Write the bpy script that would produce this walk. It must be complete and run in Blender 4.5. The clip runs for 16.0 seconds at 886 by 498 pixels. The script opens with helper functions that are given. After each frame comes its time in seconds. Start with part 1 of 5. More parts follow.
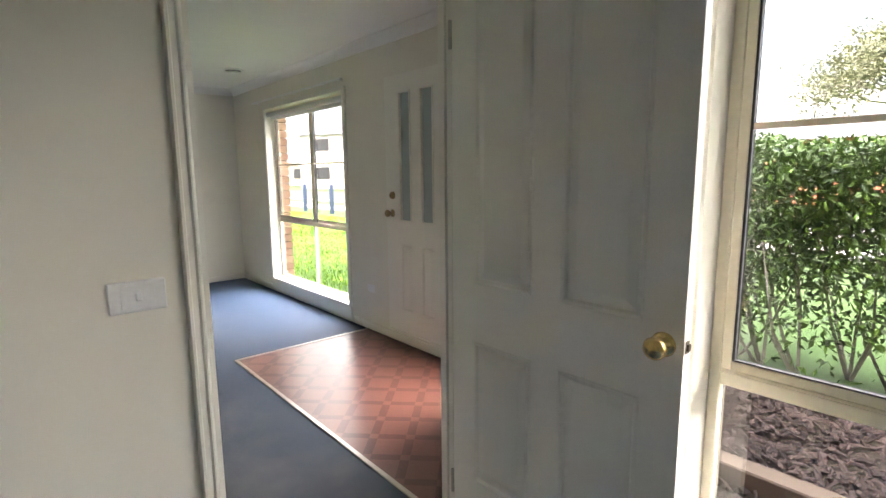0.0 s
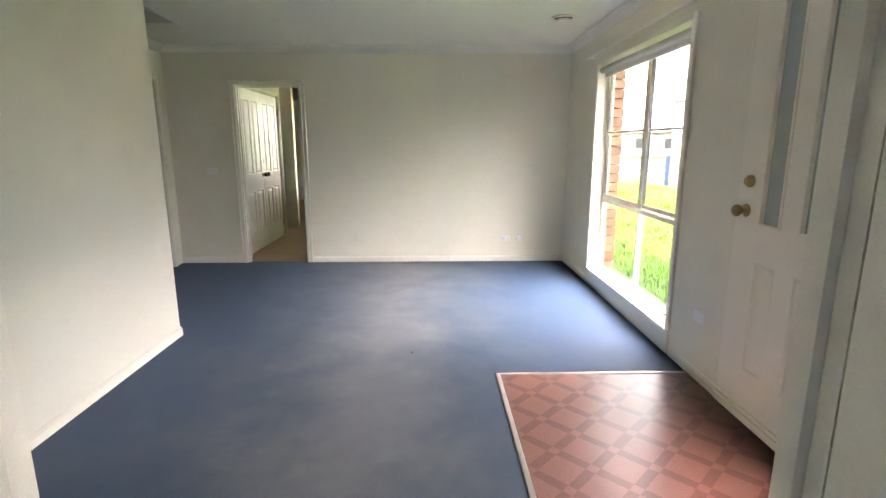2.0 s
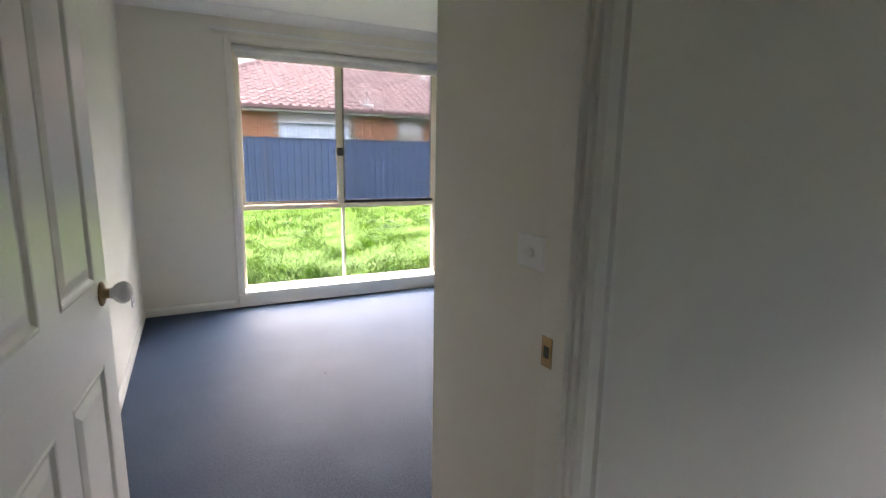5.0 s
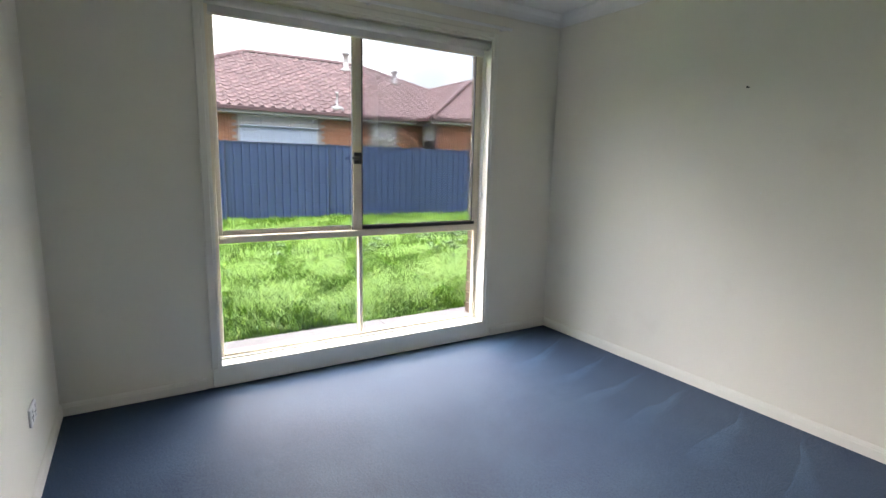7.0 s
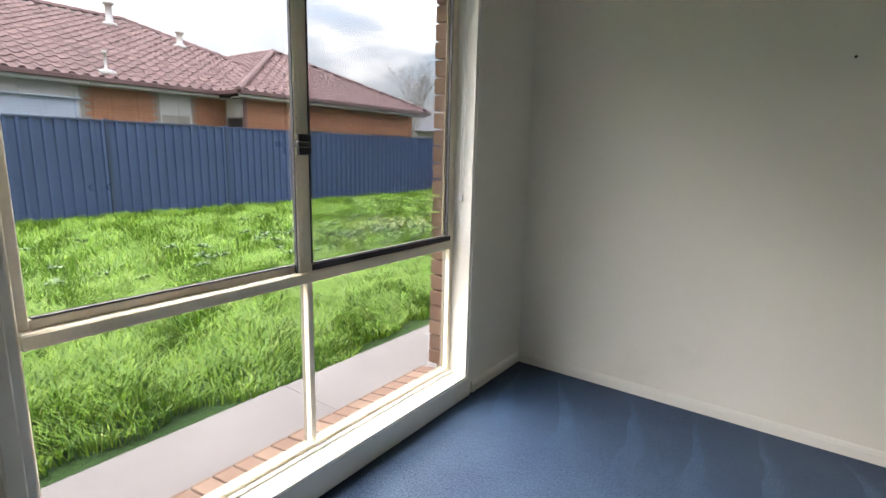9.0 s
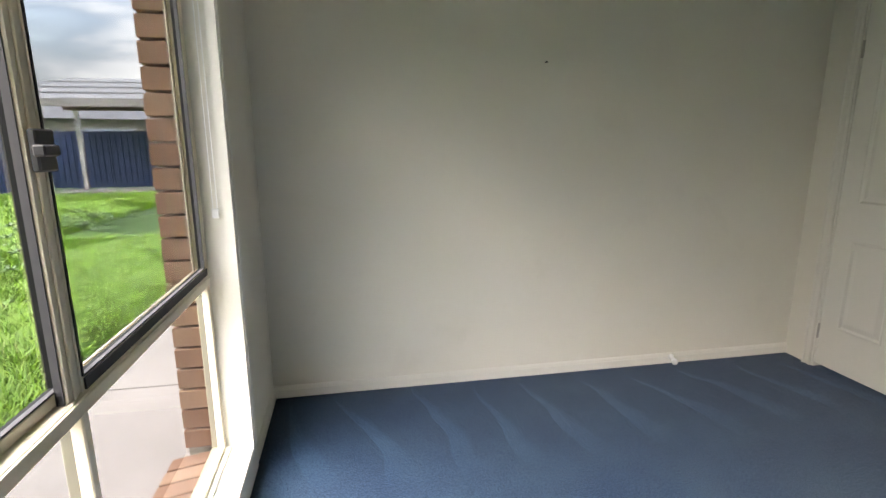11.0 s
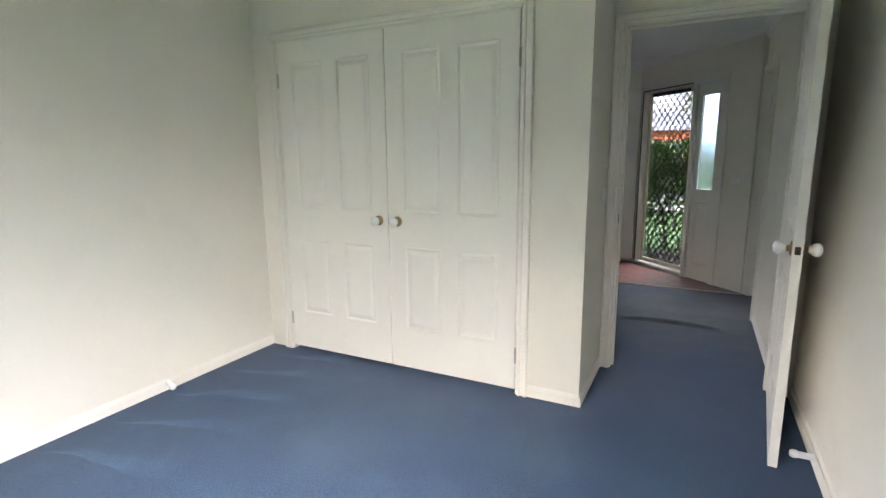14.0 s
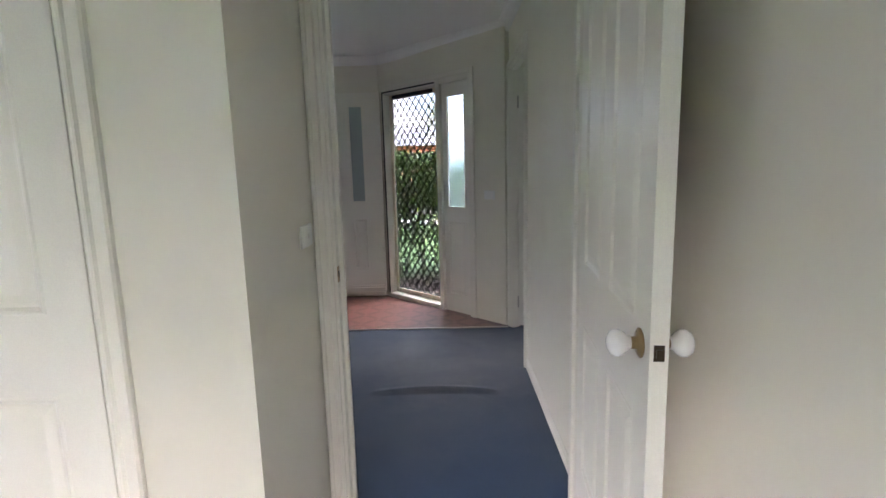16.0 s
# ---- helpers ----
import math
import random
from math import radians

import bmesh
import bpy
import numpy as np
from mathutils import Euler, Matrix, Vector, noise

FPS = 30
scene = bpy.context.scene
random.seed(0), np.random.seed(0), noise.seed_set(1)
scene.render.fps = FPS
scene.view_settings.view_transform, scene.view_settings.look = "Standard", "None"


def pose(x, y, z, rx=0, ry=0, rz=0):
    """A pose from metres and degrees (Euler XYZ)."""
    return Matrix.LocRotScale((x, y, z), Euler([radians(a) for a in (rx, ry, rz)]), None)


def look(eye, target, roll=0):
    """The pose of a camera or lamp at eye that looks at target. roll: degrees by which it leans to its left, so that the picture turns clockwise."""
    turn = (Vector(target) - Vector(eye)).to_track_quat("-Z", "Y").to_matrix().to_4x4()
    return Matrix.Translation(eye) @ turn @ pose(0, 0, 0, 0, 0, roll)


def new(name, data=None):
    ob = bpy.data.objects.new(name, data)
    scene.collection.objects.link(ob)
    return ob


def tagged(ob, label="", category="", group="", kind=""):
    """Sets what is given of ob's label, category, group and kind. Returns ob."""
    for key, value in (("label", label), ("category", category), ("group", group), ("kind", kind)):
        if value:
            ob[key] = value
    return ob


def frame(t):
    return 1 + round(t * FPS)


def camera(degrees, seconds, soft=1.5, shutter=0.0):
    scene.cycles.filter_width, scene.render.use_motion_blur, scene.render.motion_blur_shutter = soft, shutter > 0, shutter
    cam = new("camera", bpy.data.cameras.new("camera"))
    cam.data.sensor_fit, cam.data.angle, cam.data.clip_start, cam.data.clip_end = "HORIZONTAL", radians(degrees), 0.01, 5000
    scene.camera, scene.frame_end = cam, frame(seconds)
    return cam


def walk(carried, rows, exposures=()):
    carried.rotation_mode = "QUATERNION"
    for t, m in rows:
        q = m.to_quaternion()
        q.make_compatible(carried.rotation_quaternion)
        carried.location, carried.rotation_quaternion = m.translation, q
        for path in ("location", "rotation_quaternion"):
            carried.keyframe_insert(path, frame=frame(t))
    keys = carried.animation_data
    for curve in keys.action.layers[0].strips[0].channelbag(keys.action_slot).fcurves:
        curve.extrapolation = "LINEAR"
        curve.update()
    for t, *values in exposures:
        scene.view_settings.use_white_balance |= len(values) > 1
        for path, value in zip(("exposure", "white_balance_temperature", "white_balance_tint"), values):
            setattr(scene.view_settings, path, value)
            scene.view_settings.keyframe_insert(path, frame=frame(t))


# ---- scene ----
cam = camera(82.7, 16.0)
PATH = [
    (0, (4.888, -1.272, 1.348), (6.187, 0.22, 1.05), -0.5),
    (0.5, (5.222, -1.06, 1.339), (6.224, 0.642, 1.02), -0.7),
    (1, (5.418, -0.815, 1.341), (6.131, 1.02, 0.989), -0.5),
    (1.5, (5.571, -0.573, 1.355), (5.977, 1.346, 0.965), -0.4),
    (2, (5.674, -0.409, 1.35), (5.713, 1.549, 0.944), -0.1),
    (2.5, (5.66, -0.234, 1.336), (5.23, 1.675, 0.918), 0.2),
    (3, (5.542, -0.018, 1.348), (4.591, 1.689, 0.924), 0.7),
    (3.5, (5.393, 0.238, 1.316), (3.964, 1.576, 0.905), 0.6),
    (4, (5.149, 0.397, 1.304), (3.409, 1.301, 0.911), 1.1),
    (6.5, (3.332, 0.409, 1.266), (1.569, 1.292, 0.935), 1.1),
    (7, (2.993, 0.397, 1.288), (1.31, 1.426, 0.96), 1.3),
    (7.5, (2.61, 0.408, 1.283), (1.023, 1.578, 0.949), 1.4),
    (8, (2.212, 0.385, 1.291), (0.727, 1.678, 0.943), 1.6),
    (10.5, (0.491, 0.619, 1.326), (0.369, 2.573, 0.919), 0.3),
    (11, (0.435, 0.633, 1.331), (0.794, 2.557, 0.917), -0.2),
    (12, (0.434, 0.61, 1.353), (1.551, 2.217, 0.939), -0.0),
    (12.5, (0.49, 0.575, 1.318), (1.81, 2.029, 0.941), -0.3),
    (13, (0.505, 0.571, 1.327), (1.986, 1.864, 0.958), -0.3),
    (13.5, (0.543, 0.549, 1.317), (2.163, 1.665, 0.957), -0.3),
    (14, (0.612, 0.541, 1.317), (2.367, 1.43, 0.959), -0.5),
    (14.5, (0.781, 0.532, 1.317), (2.652, 1.143, 0.964), -0.7),
    (15, (1.061, 0.522, 1.307), (2.999, 0.872, 0.96), -1.0),
    (15.5, (1.508, 0.567, 1.318), (3.475, 0.721, 0.989), -1.2),
    (16, (2.051, 0.568, 1.299), (4.026, 0.593, 0.986), -1.5),
]
EXPOSURES = [
    (0.0, 8.0, 7700, 20),
    (0.6, 7.95, 8700, 20),
    (1.0, 8.15, 8700, 20),
    (1.4, 8.45, 8500, 21),
    (2.0, 8.4, 7700, 22),
    (3.0, 8.15, 7600, 25),
    (4.0, 7.4, 7200, 26),
    (6.5, 6.4, 6700, 17),
    (8.0, 6.15, 6650, 17),
    (10.5, 5.7, 7500, 18),
    (11.4, 6.6, 6850, 15),
    (12.0, 6.95, 6650, 16),
    (13.5, 7.2, 6650, 17),
    (15.0, 7.15, 6650, 19),
    (16.0, 7.5, 6650, 22),
]
walk(cam, [(t, look(eye, target, roll)) for t, eye, target, roll in PATH], EXPOSURES)

# ---- light ----
world = bpy.data.worlds.new("world")
scene.world = world
world.use_nodes = True
wn, wl = world.node_tree.nodes, world.node_tree.links
wn.clear()
SUN_EL, SUN_AZ = radians(40), radians(267)
sky = wn.new("ShaderNodeTexSky")
sky.sky_type = "NISHITA"
sky.sun_disc = False
sky.sun_elevation, sky.sun_rotation = SUN_EL, SUN_AZ
sky.air_density, sky.dust_density, sky.ozone_density = 1.0, 3.0, 1.0
# a broken layer of cloud over the blue
wt = wn.new("ShaderNodeTexCoord")
wmap = wn.new("ShaderNodeMapping")
wmap.inputs["Scale"].default_value = (1.0, 1.0, 3.2)
cl = wn.new("ShaderNodeTexNoise")
cl.inputs["Scale"].default_value, cl.inputs["Detail"].default_value, cl.inputs["Roughness"].default_value = 2.6, 9, 0.55
cr = wn.new("ShaderNodeValToRGB")
cr.color_ramp.elements[0].position, cr.color_ramp.elements[0].color = 0.34, (0, 0, 0, 1)
cr.color_ramp.elements[1].position, cr.color_ramp.elements[1].color = 0.52, (1, 1, 1, 1)
shade = wn.new("ShaderNodeValToRGB")
shade.color_ramp.elements[0].position, shade.color_ramp.elements[0].color = 0.43, (1.7, 2.1, 2.7, 1)
shade.color_ramp.elements[1].position, shade.color_ramp.elements[1].color = 0.62, (7.6, 7.8, 8.0, 1)
cmix = wn.new("ShaderNodeMixRGB")
bg = wn.new("ShaderNodeBackground")
bg.inputs["Strength"].default_value = 0.11
wo = wn.new("ShaderNodeOutputWorld")
wl.new(wt.outputs["Generated"], wmap.inputs["Vector"])
wl.new(wmap.outputs["Vector"], cl.inputs["Vector"])
wl.new(cl.outputs["Fac"], cr.inputs["Fac"])
wl.new(cl.outputs["Fac"], shade.inputs["Fac"])
wl.new(cr.outputs["Color"], cmix.inputs["Fac"])
wl.new(sky.outputs["Color"], cmix.inputs["Color1"])
wl.new(shade.outputs["Color"], cmix.inputs["Color2"])
wsep = wn.new("ShaderNodeSeparateXYZ")
wl.new(wt.outputs["Generated"], wsep.inputs["Vector"])
wgrad = wn.new("ShaderNodeMapRange")
wgrad.inputs["From Min"].default_value, wgrad.inputs["From Max"].default_value = 0.0, 0.9
wgrad.inputs["To Min"].default_value, wgrad.inputs["To Max"].default_value = 0.13, 1.78
wl.new(wsep.outputs["Z"], wgrad.inputs["Value"])
wmul = wn.new("ShaderNodeMixRGB")
wmul.blend_type = "MULTIPLY"
wmul.inputs["Fac"].default_value = 1.0
wl.new(cmix.outputs["Color"], wmul.inputs["Color1"])
wl.new(wgrad.outputs["Result"], wmul.inputs["Color2"])
wl.new(wmul.outputs["Color"], bg.inputs["Color"])
wl.new(bg.outputs["Background"], wo.inputs["Surface"])

sun = new("sun", bpy.data.lights.new("sun", "SUN"))
sun.data.energy, sun.data.angle, sun.data.color = 0.1, radians(90), (1.0, 0.96, 0.9)
sun.matrix_world = look((math.sin(SUN_AZ) * math.cos(SUN_EL) * 50, math.cos(SUN_AZ) * math.cos(SUN_EL) * 50, math.sin(SUN_EL) * 50), (0, 0, 0))

# ---- materials ----


def shader(name, rough=0.5, metal=0.0):
    m = bpy.data.materials.new(name)
    m.use_nodes = True
    n, l = m.node_tree.nodes, m.node_tree.links
    b = n["Principled BSDF"]
    b.inputs["Roughness"].default_value, b.inputs["Metallic"].default_value = rough, metal
    return m, n, l, b


def noise_node(n, l, scale, detail=4, rough=0.55, src="Object", stretch=None):
    tc = n.new("ShaderNodeTexCoord")
    nz = n.new("ShaderNodeTexNoise")
    nz.inputs["Scale"].default_value, nz.inputs["Detail"].default_value, nz.inputs["Roughness"].default_value = scale, detail, rough
    out = tc.outputs[src]
    if stretch:
        mp = n.new("ShaderNodeMapping")
        mp.inputs["Scale"].default_value = stretch
        l.new(out, mp.inputs["Vector"])
        out = mp.outputs["Vector"]
    l.new(out, nz.inputs["Vector"])
    return nz.outputs["Fac"]


def ramp(n, l, fac, stops):
    r = n.new("ShaderNodeValToRGB")
    e = r.color_ramp.elements
    while len(e) < len(stops):
        e.new(0.5)
    for k, (p, c) in enumerate(stops):
        e[k].position, e[k].color = p, (*c, 1)
    l.new(fac, r.inputs["Fac"])
    return r.outputs["Color"]


def mix(n, l, fac, a, b, mode="MIX"):
    m = n.new("ShaderNodeMixRGB")
    m.blend_type = mode
    for s, v in ((m.inputs["Fac"], fac), (m.inputs["Color1"], a), (m.inputs["Color2"], b)):
        if isinstance(v, (float, int)):
            s.default_value = v
        elif isinstance(v, tuple):
            s.default_value = (*v, 1)
        else:
            l.new(v, s)
    return m.outputs["Color"]


def math_node(n, l, op, a, b=0.0):
    m = n.new("ShaderNodeMath")
    m.operation = op
    for s, v in ((m.inputs[0], a), (m.inputs[1], b)):
        if isinstance(v, (float, int)):
            s.default_value = v
        else:
            l.new(v, s)
    return m.outputs[0]


def bump(n, l, b, height, strength=0.2, dist=0.002):
    k = n.new("ShaderNodeBump")
    k.inputs["Strength"].default_value, k.inputs["Distance"].default_value = strength, dist
    l.new(height, k.inputs["Height"])
    l.new(k.outputs["Normal"], b.inputs["Normal"])


def two_scale(name, base, rough=0.5, spread=0.08, coarse=1.2, fine=60, bump_at=0.15, dist=0.001, metal=0.0):
    """A base colour with slow stains, fine grain and a fine relief."""
    m, n, l, b = shader(name, rough, metal)
    c0 = tuple(v * (1 - spread) for v in base)
    c1 = tuple(min(1, v * (1 + spread * 0.6)) for v in base)
    big = ramp(n, l, noise_node(n, l, coarse, 5), [(0.3, c0), (0.7, c1)])
    f = noise_node(n, l, fine, 3)
    g = ramp(n, l, f, [(0.3, (0.94, 0.94, 0.94)), (0.7, (1, 1, 1))])
    l.new(mix(n, l, 1.0, big, g, "MULTIPLY"), b.inputs["Base Color"])
    r = n.new("ShaderNodeMapRange")
    r.inputs["To Min"].default_value, r.inputs["To Max"].default_value = max(0.02, rough - 0.08), min(1, rough + 0.08)
    l.new(noise_node(n, l, coarse * 5, 4), r.inputs["Value"])
    l.new(r.outputs["Result"], b.inputs["Roughness"])
    if bump_at:
        bump(n, l, b, f, bump_at, dist)
    return m


def wall_paint():
    """Cream wall paint with roller texture, faint scuffs low down."""
    m, n, l, b = shader("wall_paint", 0.55)
    big = ramp(n, l, noise_node(n, l, 1.1, 6), [(0.3, (0.74, 0.71, 0.61)), (0.7, (0.78, 0.75, 0.655))])
    scuff = noise_node(n, l, 2.5, 5, 0.55)
    s = ramp(n, l, scuff, [(0.22, (0.93, 0.925, 0.91)), (0.40, (1, 1, 1))])
    l.new(mix(n, l, 1.0, big, s, "MULTIPLY"), b.inputs["Base Color"])
    bump(n, l, b, noise_node(n, l, 220, 2), 0.12, 0.0008)
    return m


def carpet():
    """Blue cut-pile carpet: pile grain, worn grey walkways, brushed streaks."""
    m, n, l, b = shader("carpet", 0.95)
    pile = noise_node(n, l, 150, 4, 0.8)
    worn = noise_node(n, l, 0.8, 6, 0.6)
    patch = noise_node(n, l, 3.2, 6, 0.62)
    base = ramp(n, l, worn, [(0.35, (0.009, 0.024, 0.050)), (0.62, (0.017, 0.034, 0.057))])
    pt = ramp(n, l, patch, [(0.35, (0.78, 0.8, 0.85)), (0.55, (1, 1, 1)), (0.74, (1.32, 1.3, 1.22))])
    c = mix(n, l, 1.0, base, pt, "MULTIPLY")
    g = ramp(n, l, pile, [(0.38, (0.34, 0.36, 0.42)), (0.62, (1.6, 1.58, 1.55))])
    c = mix(n, l, 1.0, c, g, "MULTIPLY")
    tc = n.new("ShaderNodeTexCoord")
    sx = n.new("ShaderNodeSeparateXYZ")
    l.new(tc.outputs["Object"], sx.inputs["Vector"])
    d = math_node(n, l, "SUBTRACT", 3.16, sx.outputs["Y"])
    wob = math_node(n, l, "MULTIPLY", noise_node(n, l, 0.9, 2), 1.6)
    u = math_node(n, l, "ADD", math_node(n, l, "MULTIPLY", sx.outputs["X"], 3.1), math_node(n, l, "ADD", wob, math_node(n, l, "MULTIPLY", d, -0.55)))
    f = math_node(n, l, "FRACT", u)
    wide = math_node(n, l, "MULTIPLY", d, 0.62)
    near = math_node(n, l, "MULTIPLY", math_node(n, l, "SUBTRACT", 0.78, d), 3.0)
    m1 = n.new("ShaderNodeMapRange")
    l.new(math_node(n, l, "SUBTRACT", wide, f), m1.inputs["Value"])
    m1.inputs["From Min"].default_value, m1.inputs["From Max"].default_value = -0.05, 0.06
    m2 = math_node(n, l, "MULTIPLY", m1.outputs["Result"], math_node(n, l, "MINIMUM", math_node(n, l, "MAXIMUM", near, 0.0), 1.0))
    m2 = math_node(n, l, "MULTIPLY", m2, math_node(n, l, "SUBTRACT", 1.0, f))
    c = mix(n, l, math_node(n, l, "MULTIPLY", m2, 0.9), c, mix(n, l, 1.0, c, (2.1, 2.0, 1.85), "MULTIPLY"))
    l.new(c, b.inputs["Base Color"])
    b.inputs["Roughness"].default_value = 0.57
    b.inputs["Sheen Weight"].default_value, b.inputs["Sheen Roughness"].default_value = 0.10, 0.4
    b.inputs["Sheen Tint"].default_value = (0.6, 0.7, 0.9, 1)
    b.inputs["Specular IOR Level"].default_value = 0.5
    b.inputs["Specular Tint"].default_value = (0.62, 0.78, 1.0, 1)
    tip = n.new("ShaderNodeMapRange")
    tip.inputs["From Min"].default_value, tip.inputs["From Max"].default_value = 0.38, 0.62
    tip.inputs["To Min"].default_value, tip.inputs["To Max"].default_value = 0.10, 0.55
    l.new(pile, tip.inputs["Value"])
    l.new(tip.outputs["Result"], b.inputs["Specular IOR Level"])
    h = mix(n, l, 0.5, pile, noise_node(n, l, 55, 3, 0.7))
    bump(n, l, b, h, 0.7, 0.006)
    return m


def lounge_carpet():
    """The lounge's carpet: the same blue, trodden grey along the walkway."""
    m, n, l, b = shader("lounge_carpet", 0.95)
    pile = noise_node(n, l, 210, 3, 0.7)
    patch = noise_node(n, l, 2.1, 7, 0.65)
    tc = n.new("ShaderNodeTexCoord")
    sx = n.new("ShaderNodeSeparateXYZ")
    l.new(tc.outputs["Object"], sx.inputs["Vector"])
    dx = math_node(n, l, "ABSOLUTE", math_node(n, l, "SUBTRACT", sx.outputs["X"], 5.3))
    way = math_node(n, l, "ADD", math_node(n, l, "MULTIPLY", dx, -0.5), 0.86)
    way = math_node(n, l, "ADD", way, math_node(n, l, "MULTIPLY", math_node(n, l, "SUBTRACT", patch, 0.5), 0.75))
    c = ramp(n, l, way, [(0.25, (0.012, 0.030, 0.060)), (0.55, (0.042, 0.056, 0.072)), (0.85, (0.115, 0.115, 0.114))])
    pt = ramp(n, l, noise_node(n, l, 4.5, 6, 0.6), [(0.3, (0.88, 0.89, 0.91)), (0.55, (1, 1, 1)), (0.75, (1.16, 1.15, 1.12))])
    c = mix(n, l, 1.0, c, pt, "MULTIPLY")
    g = ramp(n, l, pile, [(0.36, (0.5, 0.51, 0.54)), (0.64, (1.4, 1.4, 1.4))])
    l.new(mix(n, l, 1.0, c, g, "MULTIPLY"), b.inputs["Base Color"])
    b.inputs["Sheen Weight"].default_value, b.inputs["Sheen Roughness"].default_value = 0.1, 0.5
    b.inputs["Sheen Tint"].default_value = (0.6, 0.7, 0.9, 1)
    b.inputs["Roughness"].default_value = 0.66
    b.inputs["Specular IOR Level"].default_value = 0.36
    b.inputs["Specular Tint"].default_value = (0.66, 0.80, 1.0, 1)
    bump(n, l, b, pile, 0.5, 0.004)
    return m


def glass(name="dimming_glass", tint=(0.078, 0.081, 0.081)):
    """Float glass, one sheet: a grey tint to dim the outdoors, clear mirror gloss."""
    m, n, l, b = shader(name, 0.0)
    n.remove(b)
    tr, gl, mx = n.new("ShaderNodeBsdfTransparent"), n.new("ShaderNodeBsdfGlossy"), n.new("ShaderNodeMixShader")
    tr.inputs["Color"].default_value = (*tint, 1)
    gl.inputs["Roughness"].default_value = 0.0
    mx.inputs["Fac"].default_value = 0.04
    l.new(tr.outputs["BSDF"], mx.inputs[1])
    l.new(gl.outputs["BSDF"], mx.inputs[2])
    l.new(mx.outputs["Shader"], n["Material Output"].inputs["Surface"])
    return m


def frosted():
    m, n, l, b = shader("frosted_glass", 0.35)
    b.inputs["Transmission Weight"].default_value = 1.0
    b.inputs["Base Color"].default_value = (0.17, 0.21, 0.25, 1)
    b.inputs["IOR"].default_value = 1.3
    bump(n, l, b, noise_node(n, l, 120, 2), 0.6, 0.003)
    return m


def mesh_tint(name="fly_screen", tint=(0.76, 0.78, 0.79)):
    """Fly screen: a fine grey mesh that lets most of the light through."""
    m, n, l, b = shader(name, 0.6)
    n.remove(b)
    tr = n.new("ShaderNodeBsdfTransparent")
    tr.inputs["Color"].default_value = (*tint, 1)
    l.new(tr.outputs["BSDF"], n["Material Output"].inputs["Surface"])
    return m


def per_piece(name, a, c, rough=0.85, fine=90, grain=0.3, island=False):
    """A colour that differs from piece to piece, with grain."""
    m, n, l, b = shader(name, rough)
    if island:
        rnd = n.new("ShaderNodeNewGeometry").outputs["Random Per Island"]
    else:
        rnd = n.new("ShaderNodeObjectInfo").outputs["Random"]
    col = ramp(n, l, rnd, [(0.0, a), (1.0, c)])
    f = noise_node(n, l, fine, 4, 0.6)
    g = ramp(n, l, f, [(0.3, (1 - grain,) * 3), (0.7, (1, 1, 1))])
    big = ramp(n, l, noise_node(n, l, 1.7, 5), [(0.3, (0.82, 0.82, 0.82)), (0.7, (1, 1, 1))])
    l.new(mix(n, l, 1.0, mix(n, l, 1.0, col, g, "MULTIPLY"), big, "MULTIPLY"), b.inputs["Base Color"])
    bump(n, l, b, f, 0.35, 0.003)
    return m


def grass_paint():
    """Grass blades: yellow-green and deep green by tussock, a few straw ones."""
    m, n, l, b = shader("grass_blades", 0.5)
    rnd = n.new("ShaderNodeNewGeometry").outputs["Random Per Island"]
    young = ramp(n, l, rnd, [(0.0, (0.085, 0.21, 0.007)), (0.5, (0.19, 0.38, 0.012)), (0.92, (0.34, 0.55, 0.025)), (0.97, (0.46, 0.42, 0.15))])
    old = ramp(n, l, rnd, [(0.0, (0.065, 0.17, 0.008)), (1.0, (0.25, 0.44, 0.02))])
    patch = noise_node(n, l, 2.6, 6, 0.65)
    f = ramp(n, l, patch, [(0.30, (0.0, 0.0, 0.0)), (0.66, (1.0, 1.0, 1.0))])
    l.new(mix(n, l, f, old, young), b.inputs["Base Color"])
    return m


WALL = wall_paint()
TRIM = two_scale("trim_paint", (0.80, 0.775, 0.69), 0.42, 0.01, 0.8, 320, 0.0)
DOOR = two_scale("door_paint", (0.82, 0.80, 0.72), 0.34, 0.01, 0.5, 320, 0.0)
CEIL = two_scale("ceiling_paint", (0.82, 0.82, 0.79), 0.9, 0.03, 1, 150, 0.1)
CARPET, LCARPET = carpet(), lounge_carpet()
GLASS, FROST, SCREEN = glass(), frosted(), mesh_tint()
# tint set dark to dim the bright view through the entry
DOOR_MESH = mesh_tint("door_mesh", (0.30, 0.305, 0.31))
ALU = two_scale("cream_aluminium", (0.80, 0.72, 0.56), 0.35, 0.05, 3, 60, 0.03)
ALU_DARK = two_scale("dark_parts_and_gaps", (0.02, 0.02, 0.022), 0.6, 0.1, 3, 60, 0.1)
PORCELAIN = two_scale("white_porcelain", (0.86, 0.85, 0.82), 0.12, 0.02, 4, 50, 0.02)
BRASS = two_scale("brass", (0.72, 0.52, 0.22), 0.22, 0.08, 20, 200, 0.02, metal=1.0)
OLD_BRASS = two_scale("aged_brass", (0.36, 0.25, 0.13), 0.3, 0.1, 20, 200, 0.05, metal=1.0)
LATCH = two_scale("latch_bronze", (0.06, 0.045, 0.03), 0.4, 0.1, 20, 200, 0.05, metal=0.8)
STEEL = two_scale("steel", (0.5, 0.47, 0.42), 0.35, 0.1, 20, 200, 0.05, metal=1.0)
PLASTIC = two_scale("white_plastic", (0.82, 0.82, 0.80), 0.3, 0.02, 4, 90, 0.02)
BLIND = two_scale("blind_fabric", (0.62, 0.62, 0.60), 0.8, 0.05, 2, 240, 0.2)
BLACK = two_scale("black_paint", (0.012, 0.012, 0.013), 0.4, 0.1, 5, 100, 0.05)
